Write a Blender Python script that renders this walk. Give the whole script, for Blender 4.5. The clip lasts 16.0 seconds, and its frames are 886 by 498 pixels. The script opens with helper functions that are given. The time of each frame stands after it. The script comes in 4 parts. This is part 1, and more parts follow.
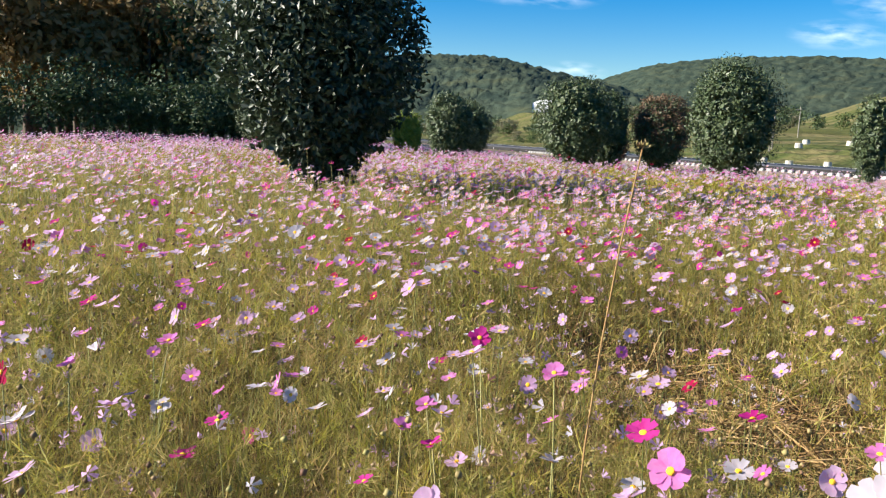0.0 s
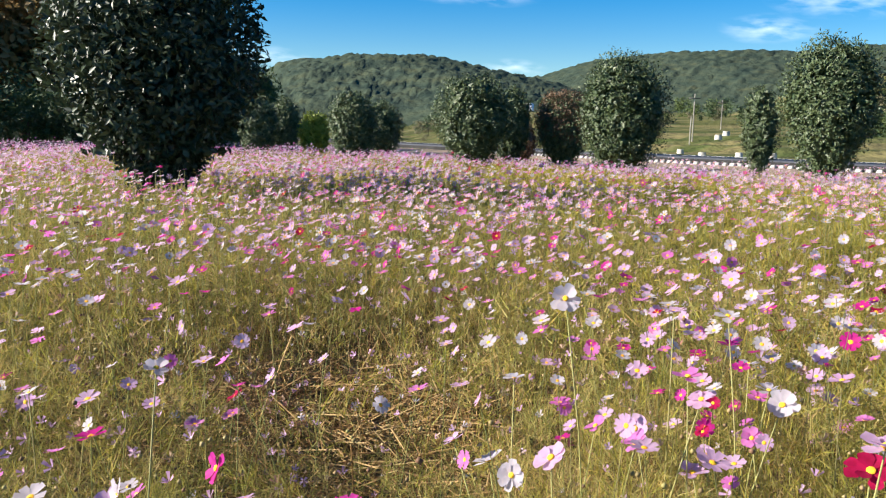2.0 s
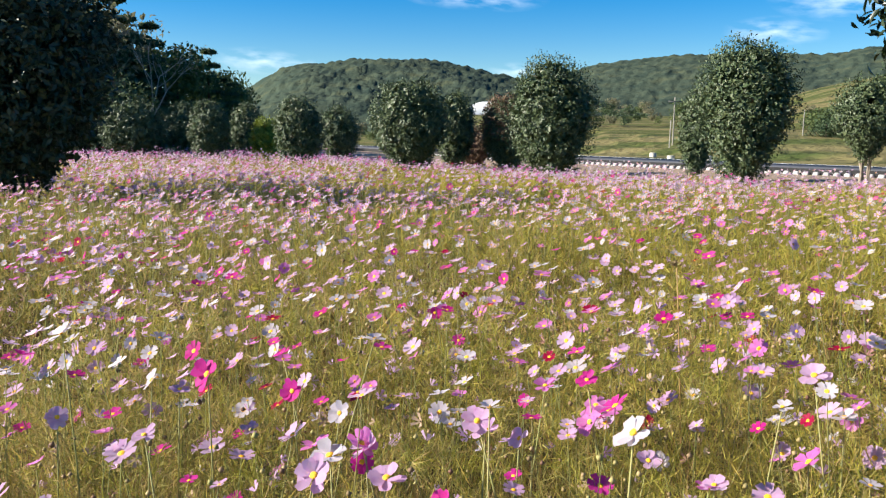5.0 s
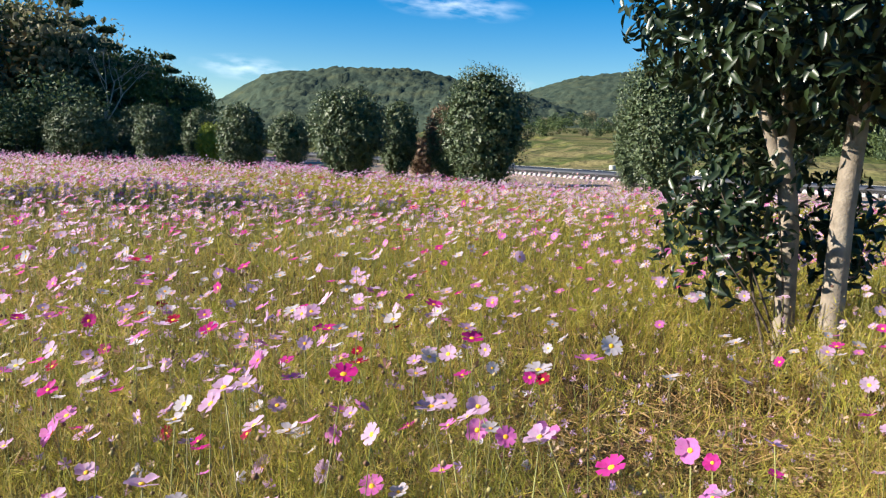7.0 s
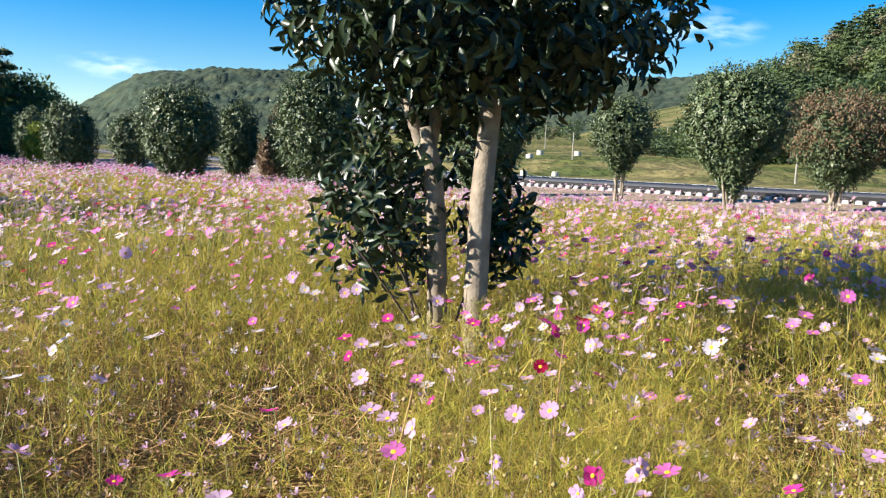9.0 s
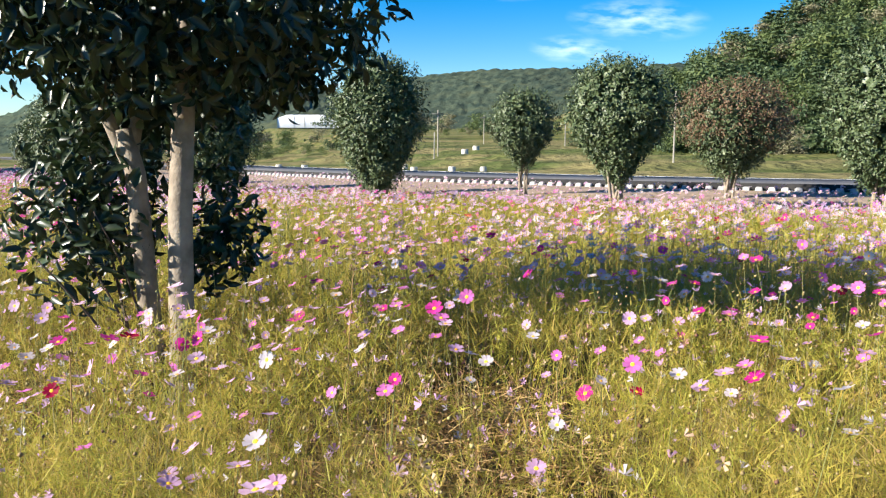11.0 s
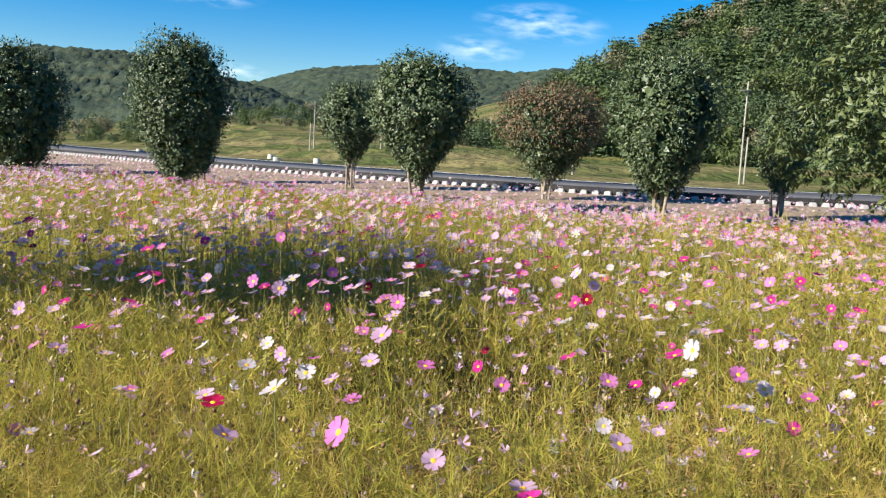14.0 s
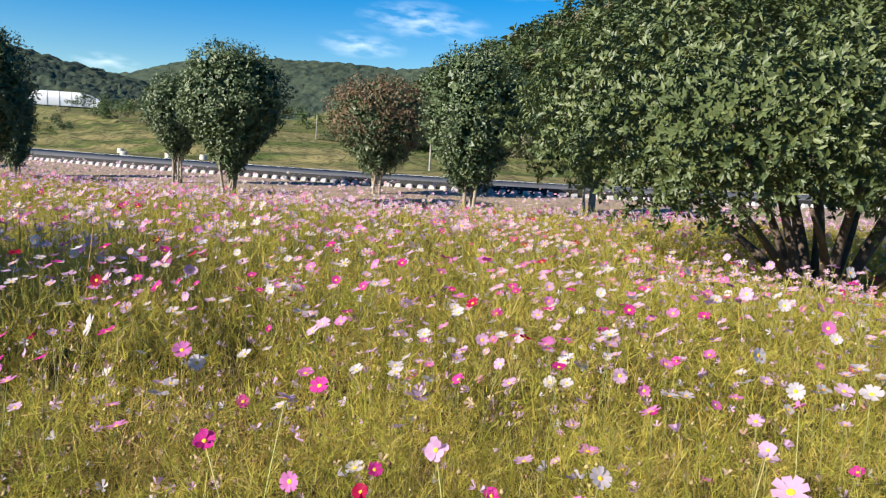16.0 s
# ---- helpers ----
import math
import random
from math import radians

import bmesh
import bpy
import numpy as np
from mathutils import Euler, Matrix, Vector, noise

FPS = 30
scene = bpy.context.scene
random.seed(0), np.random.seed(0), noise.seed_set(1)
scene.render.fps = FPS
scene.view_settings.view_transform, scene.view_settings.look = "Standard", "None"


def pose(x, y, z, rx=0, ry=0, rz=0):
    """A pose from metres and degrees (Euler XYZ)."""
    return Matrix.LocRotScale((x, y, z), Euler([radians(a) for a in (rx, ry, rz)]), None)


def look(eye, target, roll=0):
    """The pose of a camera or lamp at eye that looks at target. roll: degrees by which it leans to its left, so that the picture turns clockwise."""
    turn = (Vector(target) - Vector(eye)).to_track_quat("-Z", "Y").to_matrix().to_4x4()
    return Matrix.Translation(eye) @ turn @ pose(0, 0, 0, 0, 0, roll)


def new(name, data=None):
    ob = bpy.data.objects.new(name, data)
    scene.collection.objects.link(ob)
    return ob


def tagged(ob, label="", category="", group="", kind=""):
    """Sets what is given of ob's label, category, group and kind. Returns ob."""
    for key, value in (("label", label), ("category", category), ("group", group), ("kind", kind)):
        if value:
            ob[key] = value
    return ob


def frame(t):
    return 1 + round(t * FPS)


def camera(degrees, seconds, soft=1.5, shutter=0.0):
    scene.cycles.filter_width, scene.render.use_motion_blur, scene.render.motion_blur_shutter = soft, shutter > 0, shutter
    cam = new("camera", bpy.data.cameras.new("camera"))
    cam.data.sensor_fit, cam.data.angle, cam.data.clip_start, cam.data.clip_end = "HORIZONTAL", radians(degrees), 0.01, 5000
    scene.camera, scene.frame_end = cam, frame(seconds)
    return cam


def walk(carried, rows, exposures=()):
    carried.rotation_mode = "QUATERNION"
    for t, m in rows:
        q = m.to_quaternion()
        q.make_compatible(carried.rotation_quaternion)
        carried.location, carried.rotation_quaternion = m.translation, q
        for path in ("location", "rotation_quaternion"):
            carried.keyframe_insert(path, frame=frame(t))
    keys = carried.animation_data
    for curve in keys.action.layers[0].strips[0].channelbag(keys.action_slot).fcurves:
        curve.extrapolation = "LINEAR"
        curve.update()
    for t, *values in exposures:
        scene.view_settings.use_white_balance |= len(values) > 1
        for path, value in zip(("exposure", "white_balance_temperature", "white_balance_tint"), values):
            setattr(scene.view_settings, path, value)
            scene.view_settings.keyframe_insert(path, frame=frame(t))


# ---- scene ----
cam = camera(57.15, 16.0, soft=1.25)
PATH = [
    (0.0, -0.018, -0.032, 1.464, 81.77, -2.14, -0.14),
    (0.5, 0.342, -0.010, 1.481, 82.14, -1.44, -0.95),
    (1.0, 0.695, -0.017, 1.509, 82.25, -1.12, -2.18),
    (1.5, 1.085, 0.049, 1.492, 82.20, -1.14, -3.37),
    (2.0, 1.434, 0.076, 1.485, 81.83, -0.83, -4.10),
    (2.5, 1.826, 0.031, 1.502, 81.85, 0.27, -3.47),
    (3.0, 2.240, 0.054, 1.473, 81.90, 0.45, -3.61),
    (3.5, 2.603, 0.056, 1.486, 81.65, 0.19, -4.26),
    (6.0, 4.405, -0.040, 1.512, 82.58, -1.03, -3.42),
    (6.5, 4.773, -0.044, 1.519, 82.71, -1.02, -4.08),
    (7.0, 5.117, -0.090, 1.534, 82.82, -1.53, -4.86),
    (7.5, 5.504, -0.104, 1.515, 83.14, -2.52, -8.48),
    (8.0, 5.888, -0.080, 1.501, 83.22, -3.07, -11.00),
    (10.5, 7.739, -0.232, 1.504, 83.16, 0.42, -15.19),
    (11.0, 8.095, -0.278, 1.532, 83.07, 0.07, -16.23),
    (11.5, 8.437, -0.385, 1.551, 83.02, -0.63, -16.28),
    (12.0, 8.810, -0.452, 1.532, 82.80, -0.96, -16.30),
    (12.5, 9.192, -0.480, 1.527, 82.68, -0.65, -16.61),
    (13.0, 9.545, -0.595, 1.537, 82.74, -0.52, -17.09),
    (13.5, 9.905, -0.716, 1.520, 82.73, -1.28, -18.89),
    (14.0, 10.265, -0.855, 1.527, 82.89, -2.50, -23.00),
    (14.5, 10.586, -1.043, 1.528, 82.86, -2.75, -23.44),
    (15.0, 10.928, -1.201, 1.503, 82.64, -2.81, -24.02),
    (15.5, 11.298, -1.352, 1.532, 82.95, -3.16, -29.35),
    (16.0, 11.607, -1.565, 1.530, 83.06, -2.95, -31.09),
]
walk(cam, [(t, pose(x, y, z, rx, ry, rz)) for t, x, y, z, rx, ry, rz in PATH],
     [(0.0, 1.38), (3.5, 1.38), (7.0, 1.34), (8.0, 1.47), (10.5, 1.62), (11.5, 1.66), (12.5, 1.62), (13.5, 1.42), (14.5, 1.33), (16.0, 1.28)])

# ---- light: autumn sun from the west, clear blue sky ----
SUN_ELEV, SUN_AZ = 26.0, -91.0          # azimuth from +y, clockwise
world = bpy.data.worlds.new("sky")
scene.world = world
world.use_nodes = True
wn = world.node_tree
sky = wn.nodes.new("ShaderNodeTexSky")
sky.sky_type = "NISHITA"
sky.sun_disc = False
sky.sun_elevation = radians(SUN_ELEV)
sky.sun_rotation = radians(SUN_AZ)
sky.air_density, sky.dust_density, sky.ozone_density = 1.0, 0.0, 4.0
hsv = wn.nodes.new("ShaderNodeHueSaturation")
hsv.inputs["Saturation"].default_value = 1.55
hsv.inputs["Hue"].default_value = 0.508
wn.links.new(sky.outputs[0], hsv.inputs["Color"])
wn.links.new(hsv.outputs[0], wn.nodes["Background"].inputs[0])
wn.nodes["Background"].inputs[1].default_value = 0.060
sun_data = bpy.data.lights.new("sun", "SUN")
sun_data.energy, sun_data.angle, sun_data.color = 5.0, radians(0.6), (1.0, 0.92, 0.80)
sun = new("sun", sun_data)
to_sun = Vector((math.sin(radians(SUN_AZ)) * math.cos(radians(SUN_ELEV)), math.cos(radians(SUN_AZ)) * math.cos(radians(SUN_ELEV)), math.sin(radians(SUN_ELEV))))
sun.matrix_world = look(to_sun * 50, (0, 0, 0))

# ---- materials ----


def material(name, colours, rough=0.7, spread=0.0, scale=0.0, bump=0.0, through_light=0.0, gloss=0.3, source="island", bump_scale=0.0, stretch=None):
    """A surface whose colour runs along a ramp, by piece (island or object) and by noise in metres."""
    m = bpy.data.materials.new(name)
    m.use_nodes = True
    n, l = m.node_tree.nodes, m.node_tree.links
    b = n["Principled BSDF"]
    b.inputs["Roughness"].default_value = rough
    b.inputs["Specular IOR Level"].default_value = gloss
    ramp = n.new("ShaderNodeValToRGB")
    e = ramp.color_ramp.elements
    e[0].color, e[1].color = (*colours[0], 1), (*colours[-1], 1)
    for k, c in enumerate(colours[1:-1]):
        x = e.new((k + 1) / (len(colours) - 1))
        x.color = (*c, 1)
    geo = n.new("ShaderNodeNewGeometry")
    if source == "object":
        pick = n.new("ShaderNodeObjectInfo").outputs["Random"]
    else:
        pick = geo.outputs["Random Per Island"]
    value = pick
    if scale:
        tex = n.new("ShaderNodeTexNoise")
        tex.inputs["Scale"].default_value = scale
        tex.inputs["Detail"].default_value = 6
        if stretch:
            lay = n.new("ShaderNodeMapping")
            lay.inputs["Scale"].default_value = stretch
            lay.inputs["Rotation"].default_value = (0, 0, 0.5)
            l.new(geo.outputs["Position"], lay.inputs[0])
            l.new(lay.outputs[0], tex.inputs["Vector"])
        else:
            l.new(geo.outputs["Position"], tex.inputs["Vector"])
        mix = n.new("ShaderNodeMix")
        mix.inputs[0].default_value = 1 - spread
        l.new(pick, mix.inputs[2])
        widen_range = n.new("ShaderNodeMapRange")
        widen_range.inputs[1].default_value, widen_range.inputs[2].default_value = 0.28, 0.72
        l.new(tex.outputs[0], widen_range.inputs[0])
        l.new(widen_range.outputs[0], mix.inputs[3])
        value = mix.outputs[0]
    l.new(value, ramp.inputs[0])
    l.new(ramp.outputs[0], b.inputs["Base Color"])
    if bump:
        bn = n.new("ShaderNodeBump")
        bt = n.new("ShaderNodeTexNoise")
        bt.inputs["Scale"].default_value = bump_scale or scale * 6 or 20
        bt.inputs["Detail"].default_value = 8
        l.new(geo.outputs["Position"], bt.inputs["Vector"])
        bn.inputs["Strength"].default_value = bump
        bn.inputs["Distance"].default_value = 1.0 / (bump_scale or scale * 6 or 20)
        l.new(bt.outputs[0], bn.inputs["Height"])
        l.new(bn.outputs[0], b.inputs["Normal"])
    if through_light:
        out = n["Material Output"]
        tr = n.new("ShaderNodeBsdfTranslucent")
        mx = n.new("ShaderNodeMixShader")
        mx.inputs[0].default_value = through_light
        l.new(ramp.outputs[0], tr.inputs["Color"])
        l.new(b.outputs[0], mx.inputs[1])
        l.new(tr.outputs[0], mx.inputs[2])
        l.new(mx.outputs[0], out.inputs[0])
    return m


M_SOIL = material("field_soil", [(0.07, 0.045, 0.02), (0.14, 0.10, 0.045), (0.22, 0.15, 0.07)], 0.95, 0.0, 1.3, 0.8, gloss=0.1)
M_VERGE = material("verge_grass", [(0.16, 0.15, 0.06), (0.24, 0.22, 0.09), (0.34, 0.29, 0.14)], 0.95, 0.0, 0.5, 0.7, gloss=0.1)
M_FARM = material("farmland", [(0.045, 0.07, 0.02), (0.14, 0.135, 0.045), (0.065, 0.085, 0.026), (0.18, 0.155, 0.07), (0.05, 0.07, 0.022), (0.15, 0.135, 0.05)], 0.95, 0.0, 0.05, 0.6, gloss=0.05, bump_scale=0.8, stretch=(0.35, 1.6, 1.0))
M_ASPHALT = material("asphalt", [(0.075, 0.075, 0.08), (0.10, 0.10, 0.105), (0.13, 0.13, 0.13)], 0.85, 0.0, 0.8, 0.3, bump_scale=40)
M_LINE = material("road_paint", [(0.6, 0.6, 0.58), (0.75, 0.75, 0.72)], 0.7, 0.0, 5)
# near black: the shadow in the gaps round the blocks is put into this colour
M_KERBWALL = material("gap_shade_concrete", [(0.014, 0.014, 0.015), (0.03, 0.029, 0.028)], 0.9, 0.0, 3, 0.3)
M_BLOCK = material("whitewashed_concrete", [(0.26, 0.255, 0.25), (0.44, 0.43, 0.42)], 0.8, 0.5, 6, 0.4, source="object")
M_PINKEARTH = material("pale_bare_earth", [(0.20, 0.145, 0.105), (0.30, 0.22, 0.165), (0.25, 0.20, 0.10)], 0.95, 0.0, 1.2, 0.6)
M_LEAF = material("osmanthus_leaf", [(0.03, 0.05, 0.022), (0.058, 0.09, 0.038), (0.10, 0.13, 0.055), (0.06, 0.095, 0.044)], 0.48, 0.75, 1.2, through_light=0.08, gloss=0.4)
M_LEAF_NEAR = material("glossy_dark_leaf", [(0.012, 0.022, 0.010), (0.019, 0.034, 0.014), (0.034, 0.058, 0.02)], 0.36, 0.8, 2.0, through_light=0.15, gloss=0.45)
M_LEAF_BIG = material("dull_dark_leaf", [(0.024, 0.036, 0.021), (0.038, 0.058, 0.031), (0.062, 0.087, 0.046)], 0.45, 0.8, 2.0, through_light=0.15, gloss=0.38)
M_LEAF_BUSH = material("bush_leaf", [(0.036, 0.056, 0.02), (0.072, 0.10, 0.034), (0.13, 0.15, 0.052)], 0.5, 0.7, 2.5, through_light=0.15, gloss=0.4)
M_LEAF_BROWN = material("browning_leaf", [(0.095, 0.06, 0.034), (0.16, 0.10, 0.058), (0.12, 0.09, 0.05)], 0.6, 0.6, 1.2, through_light=0.12)
M_WOOD_GREEN = material("wood_green_leaf", [(0.05, 0.082, 0.028), (0.085, 0.122, 0.04), (0.13, 0.16, 0.05)], 0.65, 0.6, 0.3, through_light=0.28)
M_WOOD_PINE = material("pine_needles", [(0.035, 0.062, 0.03), (0.06, 0.096, 0.042), (0.09, 0.125, 0.05)], 0.6, 0.6, 0.3, through_light=0.2)
M_WOOD_RUST = material("autumn_leaf", [(0.17, 0.11, 0.045), (0.25, 0.165, 0.065), (0.17, 0.145, 0.055)], 0.65, 0.6, 0.3, through_light=0.35)
M_WOOD_PALE = material("pale_dry_leaf", [(0.16, 0.155, 0.09), (0.23, 0.215, 0.13), (0.13, 0.14, 0.065)], 0.65, 0.6, 0.3, through_light=0.35)
M_LIME = material("yellow_green_leaf", [(0.18, 0.24, 0.03), (0.28, 0.32, 0.05)], 0.5, 0.6, 2, through_light=0.25)
M_BARK = material("grey_bark", [(0.14, 0.115, 0.085), (0.24, 0.20, 0.155), (0.32, 0.28, 0.22)], 0.85, 0.0, 9, 0.35, bump_scale=60)
M_BARK_DARK = material("dark_bark", [(0.06, 0.045, 0.035), (0.12, 0.09, 0.07)], 0.9, 0.0, 8, 0.6, bump_scale=40)
M_BARK_PALE = material("bare_pale_branch", [(0.30, 0.27, 0.23), (0.42, 0.39, 0.34)], 0.8, 0.0, 3)
# conifer greens with a little of the distance haze's blue mixed into the colour
M_FOREST = material("haze_tinted_canopy", [(0.026, 0.042, 0.034), (0.042, 0.060, 0.044), (0.056, 0.074, 0.050), (0.074, 0.086, 0.05)], 0.9, 0.0, 0.06, 0.35, gloss=0.02, bump_scale=0.16)
# hillside floor: the shade beneath the trees is put into these dark greens
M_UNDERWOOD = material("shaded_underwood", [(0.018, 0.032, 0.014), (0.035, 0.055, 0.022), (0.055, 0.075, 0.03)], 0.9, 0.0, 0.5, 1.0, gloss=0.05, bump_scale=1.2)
M_FOLIAGE = material("cosmos_foliage", [(0.065, 0.08, 0.02), (0.20, 0.20, 0.05), (0.385, 0.345, 0.105), (0.44, 0.30, 0.125), (0.55, 0.45, 0.20)], 0.55, 0.45, 4.0, through_light=0.42, gloss=0.12)
M_FOLIAGE_FRESH = material("fresh_cosmos_foliage", [(0.085, 0.11, 0.016), (0.255, 0.265, 0.04), (0.42, 0.385, 0.07), (0.44, 0.315, 0.075), (0.55, 0.46, 0.13)], 0.55, 0.45, 4.0, through_light=0.46, gloss=0.12)
M_STRAW = material("dry_straw", [(0.20, 0.11, 0.04), (0.38, 0.235, 0.095), (0.54, 0.39, 0.18)], 0.7, 0.7, 1.5, through_light=0.2)
M_BUD = material("seed_head", [(0.14, 0.085, 0.04), (0.26, 0.21, 0.08), (0.12, 0.055, 0.035), (0.34, 0.25, 0.12), (0.27, 0.25, 0.08)], 0.7, through_light=0.0)


def petal_material(name, low, high, streak):
    """A thin petal: its own shade by flower, with fine darker veins and blotches."""
    m = material(name, [low, high], 0.55, through_light=0.58, gloss=0.15)
    n, l = m.node_tree.nodes, m.node_tree.links
    ramp = n["Color Ramp"]
    geo = n["Geometry"]
    tex = n.new("ShaderNodeTexNoise")
    tex.inputs["Scale"].default_value, tex.inputs["Detail"].default_value = 55, 4
    l.new(geo.outputs["Position"], tex.inputs["Vector"])
    rng_node = n.new("ShaderNodeMapRange")
    rng_node.inputs[1].default_value, rng_node.inputs[2].default_value, rng_node.inputs[4].default_value = 0.45, 0.75, 0.6
    l.new(tex.outputs[0], rng_node.inputs[0])
    mix = n.new("ShaderNodeMixRGB")
    l.new(rng_node.outputs[0], mix.inputs[0])
    l.new(ramp.outputs[0], mix.inputs[1])
    mix.inputs[2].default_value = (*streak, 1)
    l.new(mix.outputs[0], n["Principled BSDF"].inputs["Base Color"])
    l.new(mix.outputs[0], n["Translucent BSDF"].inputs["Color"])
    return m


PETALS = [
    petal_material("white_petal", (0.62, 0.56, 0.63), (0.71, 0.66, 0.71), (0.62, 0.53, 0.58)),
    petal_material("pale_pink_petal", (0.65, 0.41, 0.64), (0.73, 0.54, 0.72), (0.64, 0.33, 0.57)),
    petal_material("lilac_petal", (0.64, 0.39, 0.62), (0.74, 0.52, 0.72), (0.60, 0.27, 0.50)),
    petal_material("pink_petal", (0.68, 0.18, 0.53), (0.78, 0.32, 0.66), (0.62, 0.10, 0.42)),
    petal_material("magenta_petal", (0.60, 0.025, 0.28), (0.74, 0.07, 0.42), (0.44, 0.012, 0.16)),
    petal_material("crimson_petal", (0.36, 0.008, 0.05), (0.56, 0.015, 0.11), (0.22, 0.005, 0.02)),
]
M_SPENT = material("faded_petal", [(0.40, 0.26, 0.18), (0.50, 0.38, 0.26), (0.30, 0.13, 0.12)], 0.7, through_light=0.3)
M_DISC = material("yellow_flower_centre", [(0.78, 0.34, 0.015), (0.85, 0.48, 0.03)], 0.7, bump=0.5, bump_scale=900)
M_STEM = material("cosmos_stem", [(0.16, 0.20, 0.05), (0.30, 0.30, 0.10), (0.36, 0.28, 0.13)], 0.6, 0.5, 2, through_light=0.1)
M_WHITE = material("white_film", [(0.72, 0.73, 0.74), (0.82, 0.82, 0.82)], 0.5, 0.0, 0.3, 0.1)
M_BALE = material("pale_wrapping", [(0.42, 0.40, 0.34), (0.60, 0.58, 0.52)], 0.7, 0.0, 3, 0.3)
M_POLE = material("weathered_pole", [(0.20, 0.19, 0.16), (0.32, 0.30, 0.26)], 0.8, 0.3, 4, 0.2)
M_DARKMETAL = material("dark_metal", [(0.08, 0.08, 0.08), (0.12, 0.12, 0.12)], 0.5)

# ---- mesh helpers ----
RNG = np.random.default_rng(7)


def mesh_from(name, verts, tris, mats, index=None, smooth=False):
    """A mesh of triangles from arrays."""
    me = bpy.data.meshes.new(name)
    verts, tris = np.asarray(verts, np.float32), np.asarray(tris, np.int32)
    me.vertices.add(len(verts))
    me.vertices.foreach_set("co", verts.ravel())
    me.loops.add(tris.size)
    me.loops.foreach_set("vertex_index", tris.ravel())
    me.polygons.add(len(tris))
    me.polygons.foreach_set("loop_start", np.arange(0, tris.size, 3, dtype=np.int32))
    for m in mats:
        me.materials.append(m)
    if index is not None:
        me.polygons.foreach_set("material_index", np.asarray(index, np.int32))
    if smooth:
        me.polygons.foreach_set("use_smooth", np.ones(len(tris), bool))
    me.update(calc_edges=True)
    me.validate()
    return me


def part(name, me, parent=None, label=""):
    ob = new(name, me)
    if parent:
        ob.parent = parent
    return tagged(ob, label)


def unit(v):
    return v / np.maximum(np.linalg.norm(v, axis=-1, keepdims=True), 1e-9)


def frames_for(direction, normal):
    """Rotations whose y runs along direction and z near normal."""
    y = unit(direction)
    x = unit(np.cross(y, normal))
    return np.stack([x, y, np.cross(x, y)], -1)


def scatter(template, tris, where, turn, size):
    """Copies of a small template at many places, as one array of vertices and triangles."""
    template, tris = np.asarray(template, float), np.asarray(tris, int)
    n, k = len(where), len(template)
    size = np.asarray(size, float)
    size = size[:, None, None] if size.ndim == 1 else size[:, None, :]
    v = np.einsum("nij,nkj->nki", turn, template[None] * size) + where[:, None]
    f = tris[None] + (np.arange(n) * k)[:, None, None]
    return v.reshape(-1, 3), f.reshape(-1, 3)


def random_dirs(n):
    return unit(RNG.normal(size=(n, 3)))


def yaw_turns(n, lean=0.2):
    """Upright turns about z with a random lean."""
    up = unit(np.stack([RNG.normal(0, lean, n), RNG.normal(0, lean, n), np.ones(n)], -1))
    a = RNG.uniform(0, 2 * np.pi, n)
    side = np.stack([np.cos(a), np.sin(a), np.zeros(n)], -1)
    x = unit(side - up * np.sum(side * up, -1, keepdims=True))
    return np.stack([x, np.cross(up, x), up], -1)


def tube(points, radii, sides=8):
    """Vertices and triangles of a tapered tube along points."""
    points = np.asarray(points, float)
    t = unit(np.gradient(points, axis=0))
    ref = np.array([0.31, 0.95, 0.0])
    u = unit(np.cross(t, ref))
    w = np.cross(t, u)
    a = np.linspace(0, 2 * np.pi, sides, endpoint=False)
    ring = np.cos(a)[None, :, None] * u[:, None] + np.sin(a)[None, :, None] * w[:, None]
    v = (points[:, None] + ring * np.asarray(radii, float)[:, None, None]).reshape(-1, 3)
    f = []
    for i in range(len(points) - 1):
        for j in range(sides):
            p, q = i * sides + j, i * sides + (j + 1) % sides
            f += [(p, q, p + sides), (q, q + sides, p + sides)]
    top = len(v)
    v = np.vstack([v, points[-1]])
    f += [(top - sides + j, top - sides + (j + 1) % sides, top) for j in range(sides)]
    return v, np.array(f)


def join(pieces):
    vs, fs, at = [], [], 0
    for v, f in pieces:
        vs.append(v)
        fs.append(f + at)
        at += len(v)
    return np.vstack(vs), np.vstack(fs)


def box_arrays(x0, x1, y0, y1, z0, z1):
    v = np.array([(x, y, z) for x in (x0, x1) for y in (y0, y1) for z in (z0, z1)], float)
    f = np.array([(0, 1, 3), (0, 3, 2), (4, 6, 7), (4, 7, 5), (0, 4, 5), (0, 5, 1), (2, 3, 7), (2, 7, 6), (0, 2, 6), (0, 6, 4), (1, 5, 7), (1, 7, 3)])
    return v, f


def fbm(x, y, scale=1.0, seed=0.0, octaves=3):
    """Smooth noise, about -1 to 1, over arrays."""
    total, amp = np.zeros_like(np.asarray(x, float)), 1.0
    g = np.random.default_rng(int(seed * 10) + 3)
    for o in range(octaves):
        for k in range(3):
            a, p, q = g.uniform(0, 2 * np.pi), g.uniform(0, 6.28), g.uniform(0.7, 1.4)
            total = total + amp * np.sin((x * np.cos(a) + y * np.sin(a)) * scale * q * 2 ** o + p + 1.7 * np.sin((y * np.cos(a) - x * np.sin(a)) * scale * 0.6 * 2 ** o + q * 5)) / 3
        amp *= 0.55
    return total / 1.6


# ---- plan: the kerb's line, the ground's height ----


def kerb_y(x):
    x = np.asarray(x, float)
    c = np.clip(x, 2.0, 33.0)
    return 30.1 - 1.576 * (c - 18) + 0.043 * (c - 18) ** 2 + (x - c) * (-1.576 + 0.086 * (c - 18))


